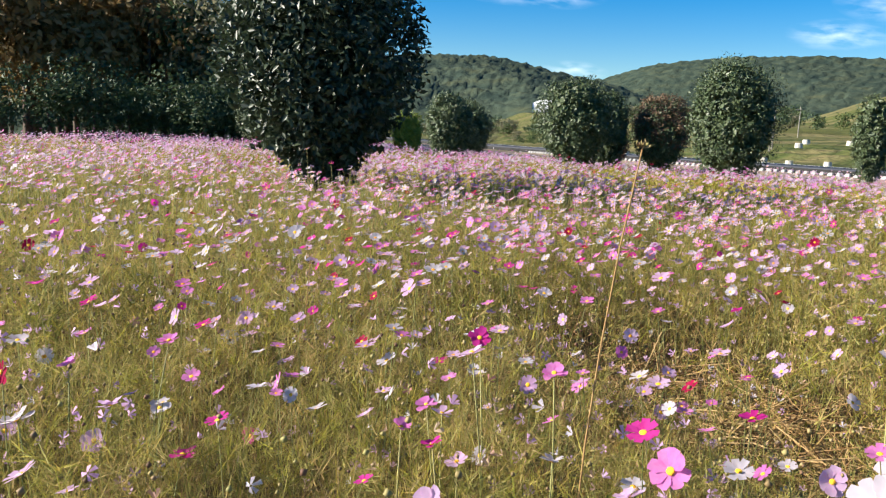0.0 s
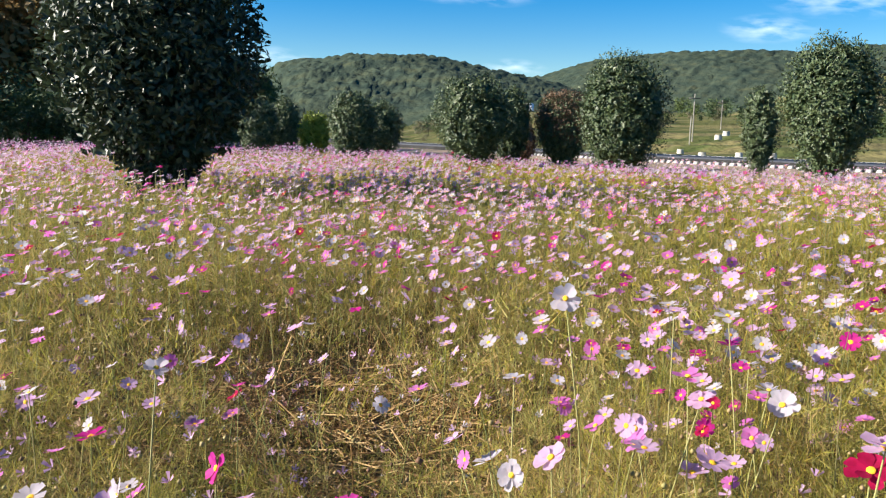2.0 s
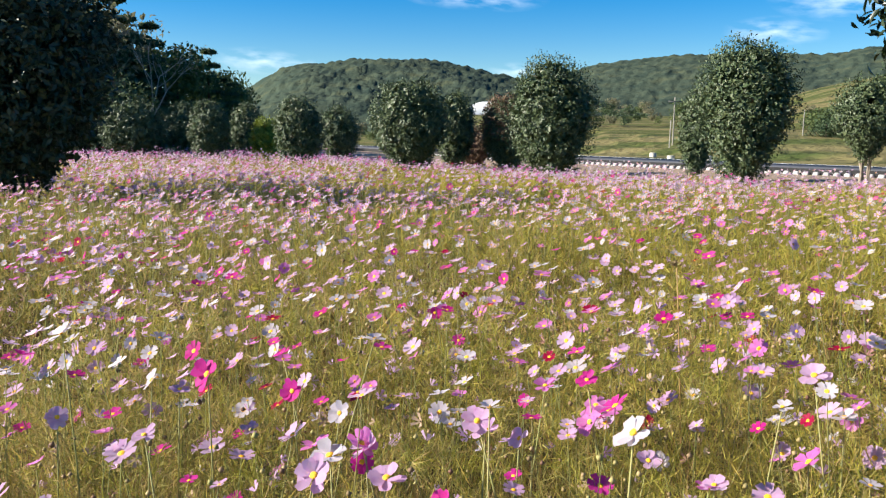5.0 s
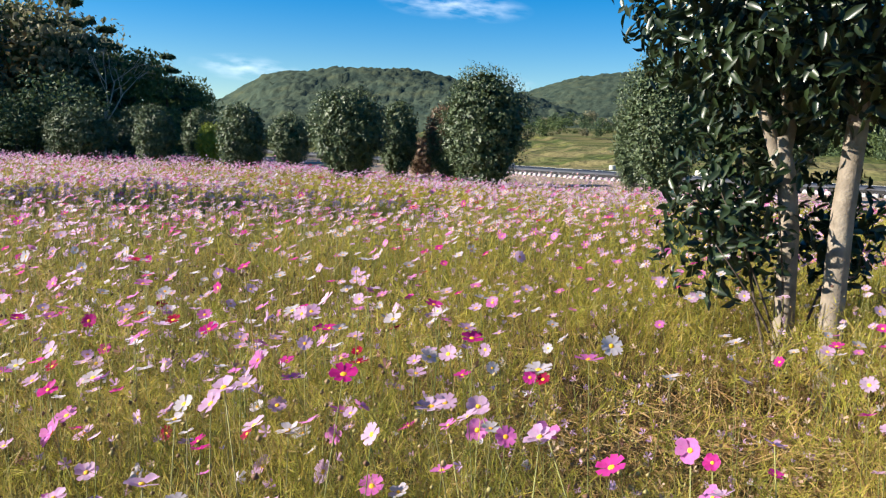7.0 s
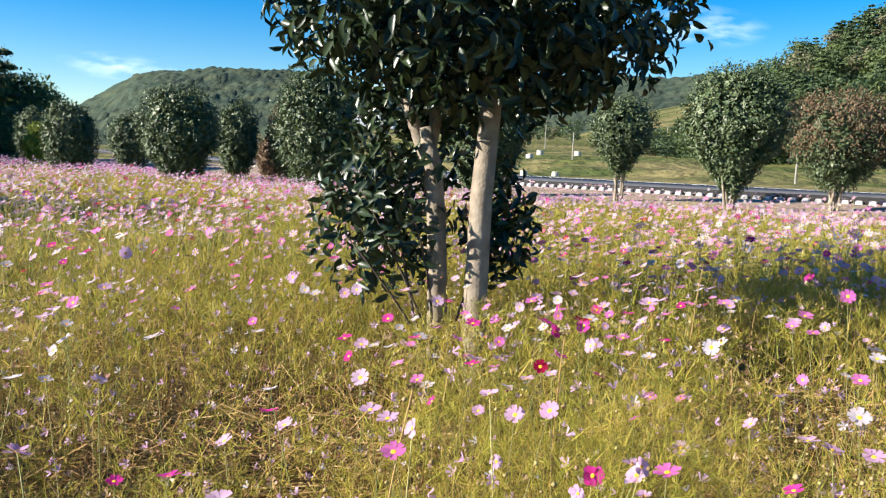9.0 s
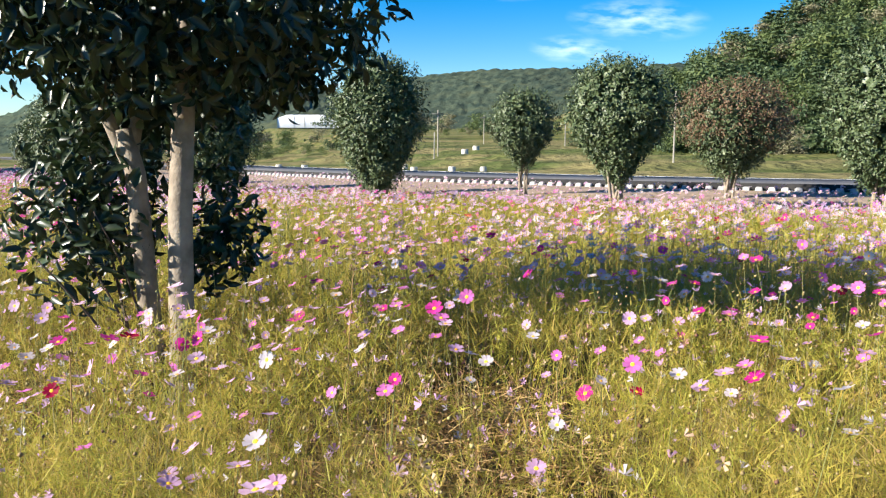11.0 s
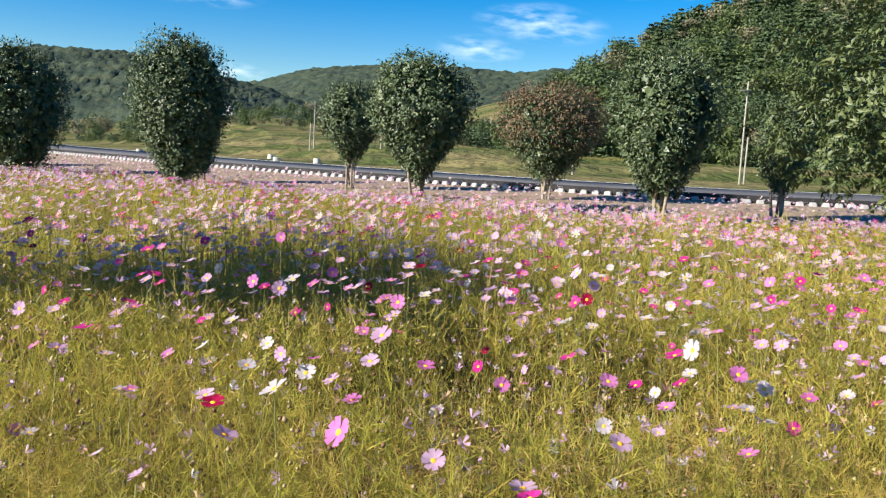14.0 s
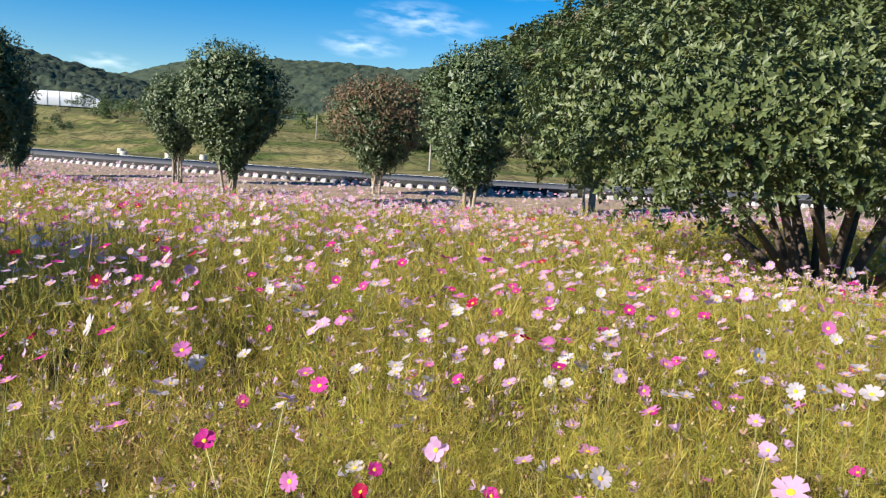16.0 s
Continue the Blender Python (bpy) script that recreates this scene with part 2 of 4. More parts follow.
def kerb_slope(x):
    return -1.576 + 0.086 * (np.clip(x, 2.0, 33.0) - 18)


def beyond_kerb(x, y):
    """Metres beyond the kerb's line, minus before it."""
    return (y - kerb_y(x)) / np.sqrt(1 + kerb_slope(x) ** 2)


def path_y(x):
    """The line walked beside the field."""
    return np.interp(x, [-5, 0, 5, 8, 10, 11.6, 20], [0, 0, -0.09, -0.28, -0.75, -1.56, -5.6])


def step(a, b, v):
    t = np.clip((v - a) / (b - a), 0, 1)
    return t * t * (3 - 2 * t)


def ground_z(x, y):
    s = beyond_kerb(x, y)
    z = 0.03 * fbm(x, y, 0.9, 1) * (1 - step(-3, -1, s)) + 0.26 * step(-12, -1, s)
    k = np.clip(s - 14, 0, 320) / 13.0
    z = z + 0.45 * (np.floor(k) + step(0.78, 1.0, k - np.floor(k))) + 0.25 * step(9, 14, s) * fbm(x, y, 0.12, 2)
    return z


def axis(near0, near1, near_step, far):
    a = list(np.arange(near0, near1 + 1e-6, near_step))
    d, lo, hi = near_step, near0, near1
    while hi < far or lo > -far:
        d *= 1.16
        if hi < far:
            hi += d
            a.append(hi)
        if lo > -far:
            lo -= d
            a.insert(0, lo)
    return np.array(a)


def build_ground():
    xs, ys = axis(-14, 34, 0.6, 2600), axis(-4, 46, 0.6, 2600)
    gx, gy = np.meshgrid(xs, ys, indexing="ij")
    v = np.stack([gx, gy, ground_z(gx, gy)], -1).reshape(-1, 3)
    nx, ny = len(xs), len(ys)
    i, j = np.meshgrid(np.arange(nx - 1), np.arange(ny - 1), indexing="ij")
    a = (i * ny + j).ravel()
    f = np.concatenate([np.stack([a, a + ny, a + ny + 1], -1), np.stack([a, a + ny + 1, a + 1], -1)])
    mid = v[f].mean(1)
    s = beyond_kerb(mid[:, 0], mid[:, 1])
    kind = np.where(s < -8.6, 0, np.where(s < -0.2, 3, np.where(s < 13, 1, 2)))
    kind = np.where(np.hypot(mid[:, 0], mid[:, 1]) > 75, 2, kind)
    me = mesh_from("ground", v, f, [M_SOIL, M_VERGE, M_FARM, M_PINKEARTH], kind, True)
    tagged(new("ground", me), "flat flower field soil running out to golden farmland", "ground", kind="structure")


build_ground()


def along_kerb(s0, s1, n, offset, z):
    """Points along the kerb at an offset beyond it."""
    x = np.linspace(s0, s1, n)
    y, k = kerb_y(x), kerb_slope(x)
    nrm = np.stack([-k, np.ones_like(k)], -1) / np.sqrt(1 + k * k)[:, None]
    return np.stack([x + nrm[:, 0] * offset, y + nrm[:, 1] * offset, np.full(n, z)], -1)


def ribbon(offset0, offset1, z, n=200, x0=-30, x1=60, drop=0.25):
    """A slab that follows the kerb between two offsets."""
    p, q = along_kerb(x0, x1, n, offset0, z), along_kerb(x0, x1, n, offset1, z)
    v = np.vstack([p, q, p - [0, 0, drop], q - [0, 0, drop]])
    f = []
    for i in range(n - 1):
        f += [(i, i + 1, n + i + 1), (i, n + i + 1, n + i)]
        f += [(i, 2 * n + i, 2 * n + i + 1), (i, 2 * n + i + 1, i + 1)]
        f += [(n + i, n + i + 1, 3 * n + i + 1), (n + i, 3 * n + i + 1, 3 * n + i)]
    return v, np.array(f)


road = new("road", mesh_from("road", *ribbon(0.3, 8.0, 0.40), [M_ASPHALT], smooth=False))
tagged(road, "grey asphalt country road behind the flower field", "road", kind="structure")
tagged(part("road_line", mesh_from("road_line", *ribbon(7.5, 7.62, 0.405, drop=0.01), [M_LINE])), "worn white painted edge line on asphalt", "road line", kind="structure")
# the wall's black stands for shade between and above the blocks
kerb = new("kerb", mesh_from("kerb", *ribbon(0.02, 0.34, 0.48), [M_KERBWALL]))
tagged(kerb, "concrete road edge, blackened as gap shade, carrying a row of white blocks", "kerb", kind="structure")


def build_kerb_blocks():
    bm = bmesh.new()
    bmesh.ops.create_cube(bm, size=1.0)
    for v in bm.verts:
        v.co.x *= 0.19 if v.co.z > 0 else 0.25
        v.co.y = v.co.y * 0.12 + 0.04 if v.co.z > 0 else v.co.y * 0.24
        v.co.z *= 0.18
    bmesh.ops.bevel(bm, geom=list(bm.edges), offset=0.025, segments=1, affect="EDGES")
    me = bpy.data.meshes.new("kerb_block")
    bm.to_mesh(me)
    bm.free()
    me.materials.append(M_BLOCK)
    xs = np.linspace(6, 40, 6000)
    ys = kerb_y(xs)
    run = np.concatenate([[0], np.cumsum(np.hypot(np.diff(xs), np.diff(ys)))])
    for d in np.arange(0, run[-1], 0.38):
        x = float(np.interp(d, run, xs))
        ob = new("kerb_block", me)
        ob.parent = kerb
        yaw = math.degrees(math.atan(float(kerb_slope(x))))
        ob.matrix_basis = pose(x, float(kerb_y(x)) - 0.14, 0.29, random.uniform(-4, 4), random.uniform(-4, 4), yaw + random.uniform(-7, 7))


# ---- trees ----
LEAF2 = ([(0, 0, 0), (-0.5, 0.45, 0.12), (0, 1, 0), (0.5, 0.45, 0.12)], [(0, 2, 1), (0, 3, 2)])
LEAF8 = ([(0, 0, 0), (-0.42, 0.3, 0.12), (0, 0.3, 0), (0.42, 0.3, 0.12), (-0.4, 0.65, 0.1), (0, 0.65, -0.02), (0.4, 0.65, 0.1), (0, 1, -0.1)],
         [(0, 2, 1), (0, 3, 2), (1, 2, 5), (1, 5, 4), (2, 3, 6), (2, 6, 5), (4, 5, 7), (5, 6, 7)])


def crown_points(n, centre, radii, shell=0.35, lump=0.2, seed=0, power=2.4, clump=0):
    """Points in the outer layer of a lumpy rounded crown, with outward directions."""
    if clump:
        pts, out = crown_points(max(n // clump, 8), centre, radii, shell, lump, seed, power)
        jitter = RNG.normal(0, 0.05 * float(np.mean(radii)) + 0.01, (len(pts) * clump, 3))
        return np.repeat(pts, clump, 0) + np.clip(jitter, -0.16, 0.16), unit(np.repeat(out, clump, 0) + jitter * 6)
    d = random_dirs(n)
    p = np.abs(d) ** power
    k = p.sum(-1) ** (-1 / power)
    lumps = 1 + lump * 0.6 * fbm(d[:, 0] * 3 + seed, d[:, 1] * 3 + d[:, 2] * 2.3, 1.1, seed, 2) + lump * 0.5 * fbm(d[:, 0] * 3 + d[:, 2] * 3, d[:, 1] * 3 - d[:, 2] * 2, 3.4, seed + 2, 2)
    r = (1 - shell * RNG.random(n) ** 1.8) * np.minimum(lumps, 1.12)
    return np.asarray(centre) + d * (k * r)[:, None] * np.asarray(radii), unit(d / np.asarray(radii))


def leaves(pts, out, length, width, template=LEAF2, droop=0.25, spread=0.8):
    n = len(pts)
    direction = unit(0.5 * out + spread * random_dirs(n) + np.array([0, 0, -droop]))
    normal = unit(np.array([0, 0, 0.35]) + 0.8 * out + 0.45 * random_dirs(n))
    size = RNG.uniform(0.7, 1.25, n)
    return scatter(*template, pts - direction * (0.5 * length * size)[:, None], frames_for(direction, normal), np.stack([size * width, size * length, size * length], -1))


def stems(base, tops, radius, spread=0.12, sides=7):
    """Stems that rise from one base and fan out to the tops."""
    pieces = []
    for k, top in enumerate(tops):
        b = np.array(base) + np.array([math.cos(k * 2.4), math.sin(k * 2.4), 0]) * spread
        t = np.linspace(0, 1, 7)[:, None]
        bend = np.array([RNG.normal(0, 0.06), RNG.normal(0, 0.06), 0])
        line = b + (np.array(top) - b) * t ** [1.3, 1.3, 1.0] + bend * np.sin(t * 3.1)
        pieces.append((tube(line, radius * (1 - 0.75 * t[:, 0]) * RNG.uniform(0.75, 1.1), sides)))
    return pieces


def garden_tree(x, y, top, low, half, leaf_mat, label, n=7500, leaf=0.085, skirt=0.55, nstems=5, bark=None, shoots=True, extra=None, power=2.5):
    """A clipped multi-stemmed tree: low is where its crown begins."""
    g = float(ground_z(np.array(x), np.array(y)))
    tree = new("garden_tree")
    tree.location = (x, y, g)
    mid = (top + low) / 2 - g
    tall = (top - low) / 2
    c = (0, 0, mid)
    pts, out = crown_points(int(n * 1.5), c, (half, half, tall), seed=x * 0.37 + y, power=power, clump=9)
    # narrow the crown towards its foot
    f = 1 - (1 - skirt) * step(0.15, -1.0, (pts[:, 2] - mid) / tall)
    pts[:, 0] *= f
    pts[:, 1] *= f
    groups = [leaves(pts, out, leaf * 0.78, leaf * 0.36)]
    inner, way = crown_points(n // 2, c, (half * 0.8, half * 0.8, tall * 0.86), shell=0.5, seed=y)
    f = 1 - (1 - skirt) * step(0.15, -1.0, (inner[:, 2] - mid) / tall)
    inner[:, :2] *= f[:, None]
    groups.append(leaves(inner, way, leaf * 2.0, leaf * 1.4))
    if shoots:
        k = 6
        d = random_dirs(k)
        d[:, 2] = np.abs(d[:, 2]) + 1.2
        root = np.array(c) + unit(d) * [half, half, tall] * 0.9
        along = RNG.uniform(0, 0.24, (k, 12, 1)) * unit(d * [0.4, 0.4, 1])[:, None]
        sp = (root[:, None] + along).reshape(-1, 3)
        groups.append(leaves(sp, np.repeat(unit(d), 12, 0), leaf * 0.9, leaf * 0.42))
    v, f = join(groups)
    part("crown", mesh_from("crown", v, f, [leaf_mat]), tree)
    if extra:
        p2, o2 = crown_points(int(n * 1.3), (half * 0.05, 0, mid + tall * 0.32), (half * 1.02, half * 1.02, tall * 0.76), seed=x + 1, clump=8)
        v, f = leaves(p2, o2, leaf * 0.9, leaf * 0.42)
        part("dry_foliage", mesh_from("dry_foliage", v, f, [extra]), tree, "browned dead foliage over the crown")
    tops = [(math.cos(a) * half * 0.45, math.sin(a) * half * 0.45, mid + tall * 0.2) for a in np.arange(nstems) * 2 * math.pi / nstems + x]
    for piece in stems((0, 0, -0.05), tops, 0.045):
        part("trunk", mesh_from("trunk", *piece, [bark or M_BARK], smooth=True), tree)
    tagged(tree, label, "tree", "row of clipped trees")
    return tree


GREEN_LABEL = "clipped round evergreen tree with glossy dark leaves in flowers"
for x, y, top, low, half, n, skirt in [
        (4.35, 26.6, 3.25, 0.35, 1.22, 7000, 0.6), (6.0, 29.6, 3.05, 0.4, 0.75, 3500, 0.7),
        (8.35, 23.6, 3.75, 0.35, 1.3, 8000, 0.75), (12.1, 19.1, 3.82, 0.5, 1.12, 8500, 0.62),
        (17.25, 22.6, 3.3, 0.95, 1.0, 5500, 0.45), (16.85, 16.0, 3.5, 0.85, 1.16, 9000, 0.42),
        (21.1, 13.0, 3.7, 0.7, 1.08, 9000, 0.6),
        (0.3, 30.6, 2.85, 0.3, 0.9, 5000, 0.75), (1.35, 37.6, 2.85, 0.3, 0.95, 4000, 0.75), (-3.4, 41.0, 3.0, 0.3, 0.8, 3500, 0.75),
        (-3.6, 33.6, 2.8, 0.3, 0.75, 4500, 0.75), (-6.6, 42.0, 3.05, 0.3, 1.1, 4000, 0.75), (-8.0, 38.0, 2.95, 0.3, 1.45, 5500, 0.8)]:
    garden_tree(x, y, top, low, half, M_LEAF, GREEN_LABEL, n, 0.105 if y < 25 else 0.125, skirt)
garden_tree(21.9, 19.0, 3.3, 0.75, 1.42, M_LEAF, "clipped round tree with half its foliage dried brown", 7500, 0.09, 0.5, extra=M_LEAF_BROWN)
garden_tree(25.2, 13.8, 3.0, 0.8, 0.6, M_LEAF, "narrow clipped evergreen tree on bare earth", 4500, 0.1, 0.6, 4)
garden_tree(7.3, 35.0, 1.9, 0.2, 0.75, M_LEAF_BROWN, "low shrub with dry reddish-brown leaves", 2500, 0.11, 0.8, 3)
garden_tree(13.25, 25.2, 3.0, 0.4, 0.56, M_LEAF, "narrow clipped evergreen tree behind the flower field", 3000, 0.105, 0.8, 3)
garden_tree(-1.4, 34.0, 2.2, 0.3, 0.65, M_LIME, "yellow-green shrub between the clipped trees", 2500, 0.12, 0.8, 3)
garden_tree(8.0, 29.9, 2.95, 0.3, 1.0, M_LEAF, "small rounded tree with browned leaves on top", 5000, 0.11, 0.8, extra=M_LEAF_BROWN)


def big_tree():
    """The broad dark evergreen at the walk's start."""
    t = new("evergreen_tree")
    t.location = (-1.82, 12.2, 0)
    pts, out = crown_points(20000, (0, 0, 2.6), (1.5, 1.5, 2.05), shell=0.5, lump=0.2, seed=2.2, power=2.0, clump=10)
    f = 1 - 0.45 * step(-0.3, -1.0, (pts[:, 2] - 2.65) / 1.95)
    pts[:, 0] *= f
    pts[:, 1] *= f
    a = leaves(pts, out, 0.125, 0.055, LEAF2, 0.1)
    inner = np.clip(RNG.normal(size=(5000, 3)), -1.8, 1.8) * [0.5, 0.5, 0.75] + [0, 0, 2.5]
    b = leaves(inner, random_dirs(5000), 0.16, 0.09)
    part("crown", mesh_from("crown", *join([a, b]), [M_LEAF_BIG]), t)
    for p in stems((0, 0, -0.05), [(math.cos(k) * 0.6, math.sin(k) * 0.6, 2.6) for k in (0.3, 1.6, 2.9, 4.2, 5.4)], 0.06):
        part("trunk", mesh_from("trunk", *p, [M_BARK_DARK], smooth=True), t)
    tagged(t, "broad dark evergreen tree with dense glossy leaves", "tree")


big_tree()


def near_tree():
    """The two-trunked tree close to the walk, with a leafy shoot at its foot."""
    t = new("broadleaf_tree")
    t.location = (7.85, 4.7, 0)
    line = np.array([(-0.09, 0.12, -0.05), (-0.10, 0.11, 0.5), (-0.125, 0.08, 1.05), (-0.15, 0.12, 1.4), (-0.21, 0.14, 1.65)])
    part("trunk", mesh_from("trunk", *tube(line, [0.072, 0.065, 0.06, 0.06, 0.055], 14), [M_BARK], smooth=True), t, "pale grey leaning trunk that forks")
    part("limb", mesh_from("limb", *tube(line[-1] + np.array([(0.02, 0, -0.18), (-0.07, 0, 0.05), (-0.12, 0.02, 0.18)]), [0.045, 0.04, 0.036], 10), [M_BARK], smooth=True), t, "sawn-off pale branch stub")
    part("limb", mesh_from("limb", *tube(line[-1] + np.array([(0.03, 0, -0.2), (0.08, 0.02, 0.05), (0.02, 0.05, 0.4), (-0.08, 0.05, 0.9)]), [0.045, 0.038, 0.03, 0.02], 10), [M_BARK], smooth=True), t)
    right = np.array([(0.08, -0.12, -0.05), (0.085, -0.11, 0.6), (0.10, -0.11, 1.2), (0.14, -0.12, 1.75), (0.18, -0.05, 2.4), (0.2, 0.05, 2.85)])
    part("trunk", mesh_from("trunk", *tube(right, [0.08, 0.072, 0.068, 0.062, 0.045, 0.03], 14), [M_BARK], smooth=True), t, "pale grey straight trunk")
    pts, out = crown_points(8400, (0.1, 0.05, 2.55), (1.22, 1.3, 0.84), shell=0.55, lump=0.12, seed=4.1, power=2.2, clump=8)
    pts[:, 2] = np.where(pts[:, 2] > 2.75, 2.75 + 0.4 * (pts[:, 2] - 2.75), pts[:, 2])
    pts, out = pts[(pts[:, 2] < 2.7) | (np.arange(len(pts)) % 5 < 1)], out[(pts[:, 2] < 2.7) | (np.arange(len(pts)) % 5 < 1)]
    a = leaves(pts, out, 0.105, 0.046, LEAF8, 0.35)
    inner = (np.clip(RNG.normal(size=(3000, 3)), -1.5, 1.5) * [0.5, 0.55, 0.17] + [0.1, 0.05, 2.25])[:1800]
    b = leaves(inner, random_dirs(3000)[:1800], 0.11, 0.055, LEAF2)
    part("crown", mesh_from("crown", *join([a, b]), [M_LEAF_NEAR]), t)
    pts, out = crown_points(900, (-0.44, 0.3, 1.12), (0.46, 0.45, 0.52), shell=0.8, lump=0.4, seed=1.3, power=2.0)
    p2, o2 = crown_points(420, (0.34, 0.3, 1.05), (0.26, 0.3, 0.42), shell=0.8, lump=0.25, seed=5.3, power=2.0)
    p3, o3 = crown_points(420, (-0.15, 0.5, 1.65), (0.5, 0.3, 0.4), shell=0.8, lump=0.2, seed=6.1, power=2.0)
    v, f = leaves(np.vstack([pts, p2, p3]), np.vstack([out, o2, o3]), 0.105, 0.046, LEAF8, 0.1)
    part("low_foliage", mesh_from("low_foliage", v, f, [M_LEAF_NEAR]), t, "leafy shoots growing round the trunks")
    for p in stems((-0.12, 0.02, 0), [(-0.62, 0, 1.3), (-0.4, 0.2, 1.5), (-0.7, -0.15, 1.0), (0.4, 0.2, 1.2), (-0.35, -0.2, 1.2)], 0.014, 0.05, 5):
        part("twig", mesh_from("twig", *p, [M_BARK_DARK], smooth=True), t)
    tagged(t, "two-trunked evergreen tree with pale bark and glossy leaves", "tree")


near_tree()

BUSH_AT = (19.6, 3.75)


def spreading_bush():
    """The low spreading tree at the walk's end."""
    t = new("spreading_tree")
    t.location = (*BUSH_AT, 0)
    tips, way = crown_points(4600, (-0.2, 0.35, 2.15), (2.95, 2.85, 1.72), shell=0.45, lump=0.42, seed=8.2, power=2.05)
    keep = tips[:, 2] > 1.02 + 0.3 * fbm(tips[:, 0], tips[:, 1], 2.2, 3) + 0.25 * (np.hypot(tips[:, 0], tips[:, 1]) < 1.3)
    tips, way = tips[keep], way[keep]
    # each twig ends in a ring of leaves with one or two rings behind it
    pts = np.repeat(tips, 13, 0) - np.repeat(way, 13, 0) * (np.arange(len(tips) * 13) % 13 // 5 * 0.045)[:, None] + RNG.normal(0, 0.012, (len(tips) * 13, 3))
    side = random_dirs(len(pts))
    way = np.repeat(unit(way + [0, 0, 0.5]), 13, 0)
    along = unit(way * 0.55 + unit(np.cross(way, side)))
    size = RNG.uniform(0.7, 1.25, len(pts))
    a = scatter(*LEAF2, pts, frames_for(along, way + 0.35 * random_dirs(len(pts))), np.stack([size * 0.035, size * 0.08, size * 0.08], -1))
    inner = np.clip(RNG.normal(size=(5500, 3)), -1.8, 1.8) * [0.95, 0.95, 0.5] + [-0.15, 0.35, 2.3]
    b = leaves(inner, random_dirs(len(inner)), 0.11, 0.055)
    part("crown", mesh_from("crown", *join([a, b]), [M_LEAF_BUSH]), t)
    for k in range(13):
        ang = k * 2.4
        low = k % 2 == 0
        r = RNG.uniform(1.5, 2.0) if low else RNG.uniform(0.5, 1.2)
        base = (math.cos(ang) * 0.18, math.sin(ang) * 0.18, -0.05)
        p = stems(base, [(math.cos(ang) * r, math.sin(ang) * r, RNG.uniform(1.15, 1.5) if low else 2.2)], 0.085, 0.05)[0]
        part("limb", mesh_from("limb", *p, [M_BARK_DARK], smooth=True), t)
    tagged(t, "low spreading evergreen tree on many dark limbs", "tree")


spreading_bush()

# ---- woods, hills and farmland beyond ----


def wood_mesh(kind, mat, seed, n=1400, leaf=0.4):
    """One crown of a woodland tree, about 1 high, its foot at the origin."""
    if kind == "pine":
        h = RNG.random(n) ** 0.8
        tier = np.floor(h * 8) / 8 + 0.02 * RNG.random(n)
        a = RNG.uniform(0, 2 * np.pi, n)
        r = (1 - tier) * 0.26 * np.sqrt(RNG.random(n)) * (1 + 0.3 * np.sin(a * 5 + tier * 30)) + 0.015
        pts = np.stack([np.cos(a) * r, np.sin(a) * r, 0.14 + tier * 0.86 - r * 0.18], -1)
        out = unit(np.stack([np.cos(a), np.sin(a), np.full(n, 0.15)], -1))
        return leaves(pts, out, leaf * 0.12, leaf * 0.05, LEAF2, 0.1, 0.5)
    parts = []
    for k in range(9):
        c = np.array([RNG.normal(0, 0.15), RNG.normal(0, 0.15), RNG.uniform(0.3, 0.85)])
        s = RNG.uniform(0.14, 0.24)
        p, o = crown_points(n // 9, c, (s, s, s * 0.8), shell=0.7, lump=0.25, seed=seed + k)
        parts.append(leaves(p, o, leaf * 0.1, leaf * 0.055))
    return join(parts)


WOODS, LIGHT = {}, {}
for kind, mat, key in [("round", M_WOOD_GREEN, "green"), ("pine", M_WOOD_PINE, "pine"), ("round", M_WOOD_RUST, "rust"), ("round", M_WOOD_PALE, "pale"), ("round", M_WOOD_PINE, "dark")]:
    for variant in range(2):
        LIGHT[key, variant] = wood_mesh(kind, mat, variant * 2.9 + len(WOODS), 360, 0.9), mat
        WOODS[key, variant] = mesh_from("crown", *wood_mesh(kind, mat, variant * 3.7 + len(WOODS), 2100, 0.42), [mat])
TRUNK_MESH = mesh_from("trunk", *tube([(0, 0, -0.05), (0.01, 0, 0.3), (0, 0.01, 0.7)], [0.022, 0.016, 0.006], 6), [M_BARK_DARK], smooth=True)


def woodland_tree(x, y, height, key, label, width=1.0, group="edge of the woods", z=None):
    g = float(ground_z(np.array(x), np.array(y))) if z is None else z
    t = new("woodland_tree")
    t.matrix_basis = Matrix.LocRotScale((x, y, g), Euler((0, 0, random.uniform(0, 6.28))), (height * width, height * width, height))
    part("crown", WOODS[key, random.randrange(2)], t)
    part("trunk", TRUNK_MESH, t)
    return tagged(t, label, "tree", group)


LABELS = {"green": "round leafy green tree at the wood's edge", "pine": "dark green conifer at the wood's edge", "rust": "autumn tree with rusty orange leaves",
          "pale": "thin pale autumn tree at the wood's edge", "dark": "dark bushy evergreen tree before the woods"}


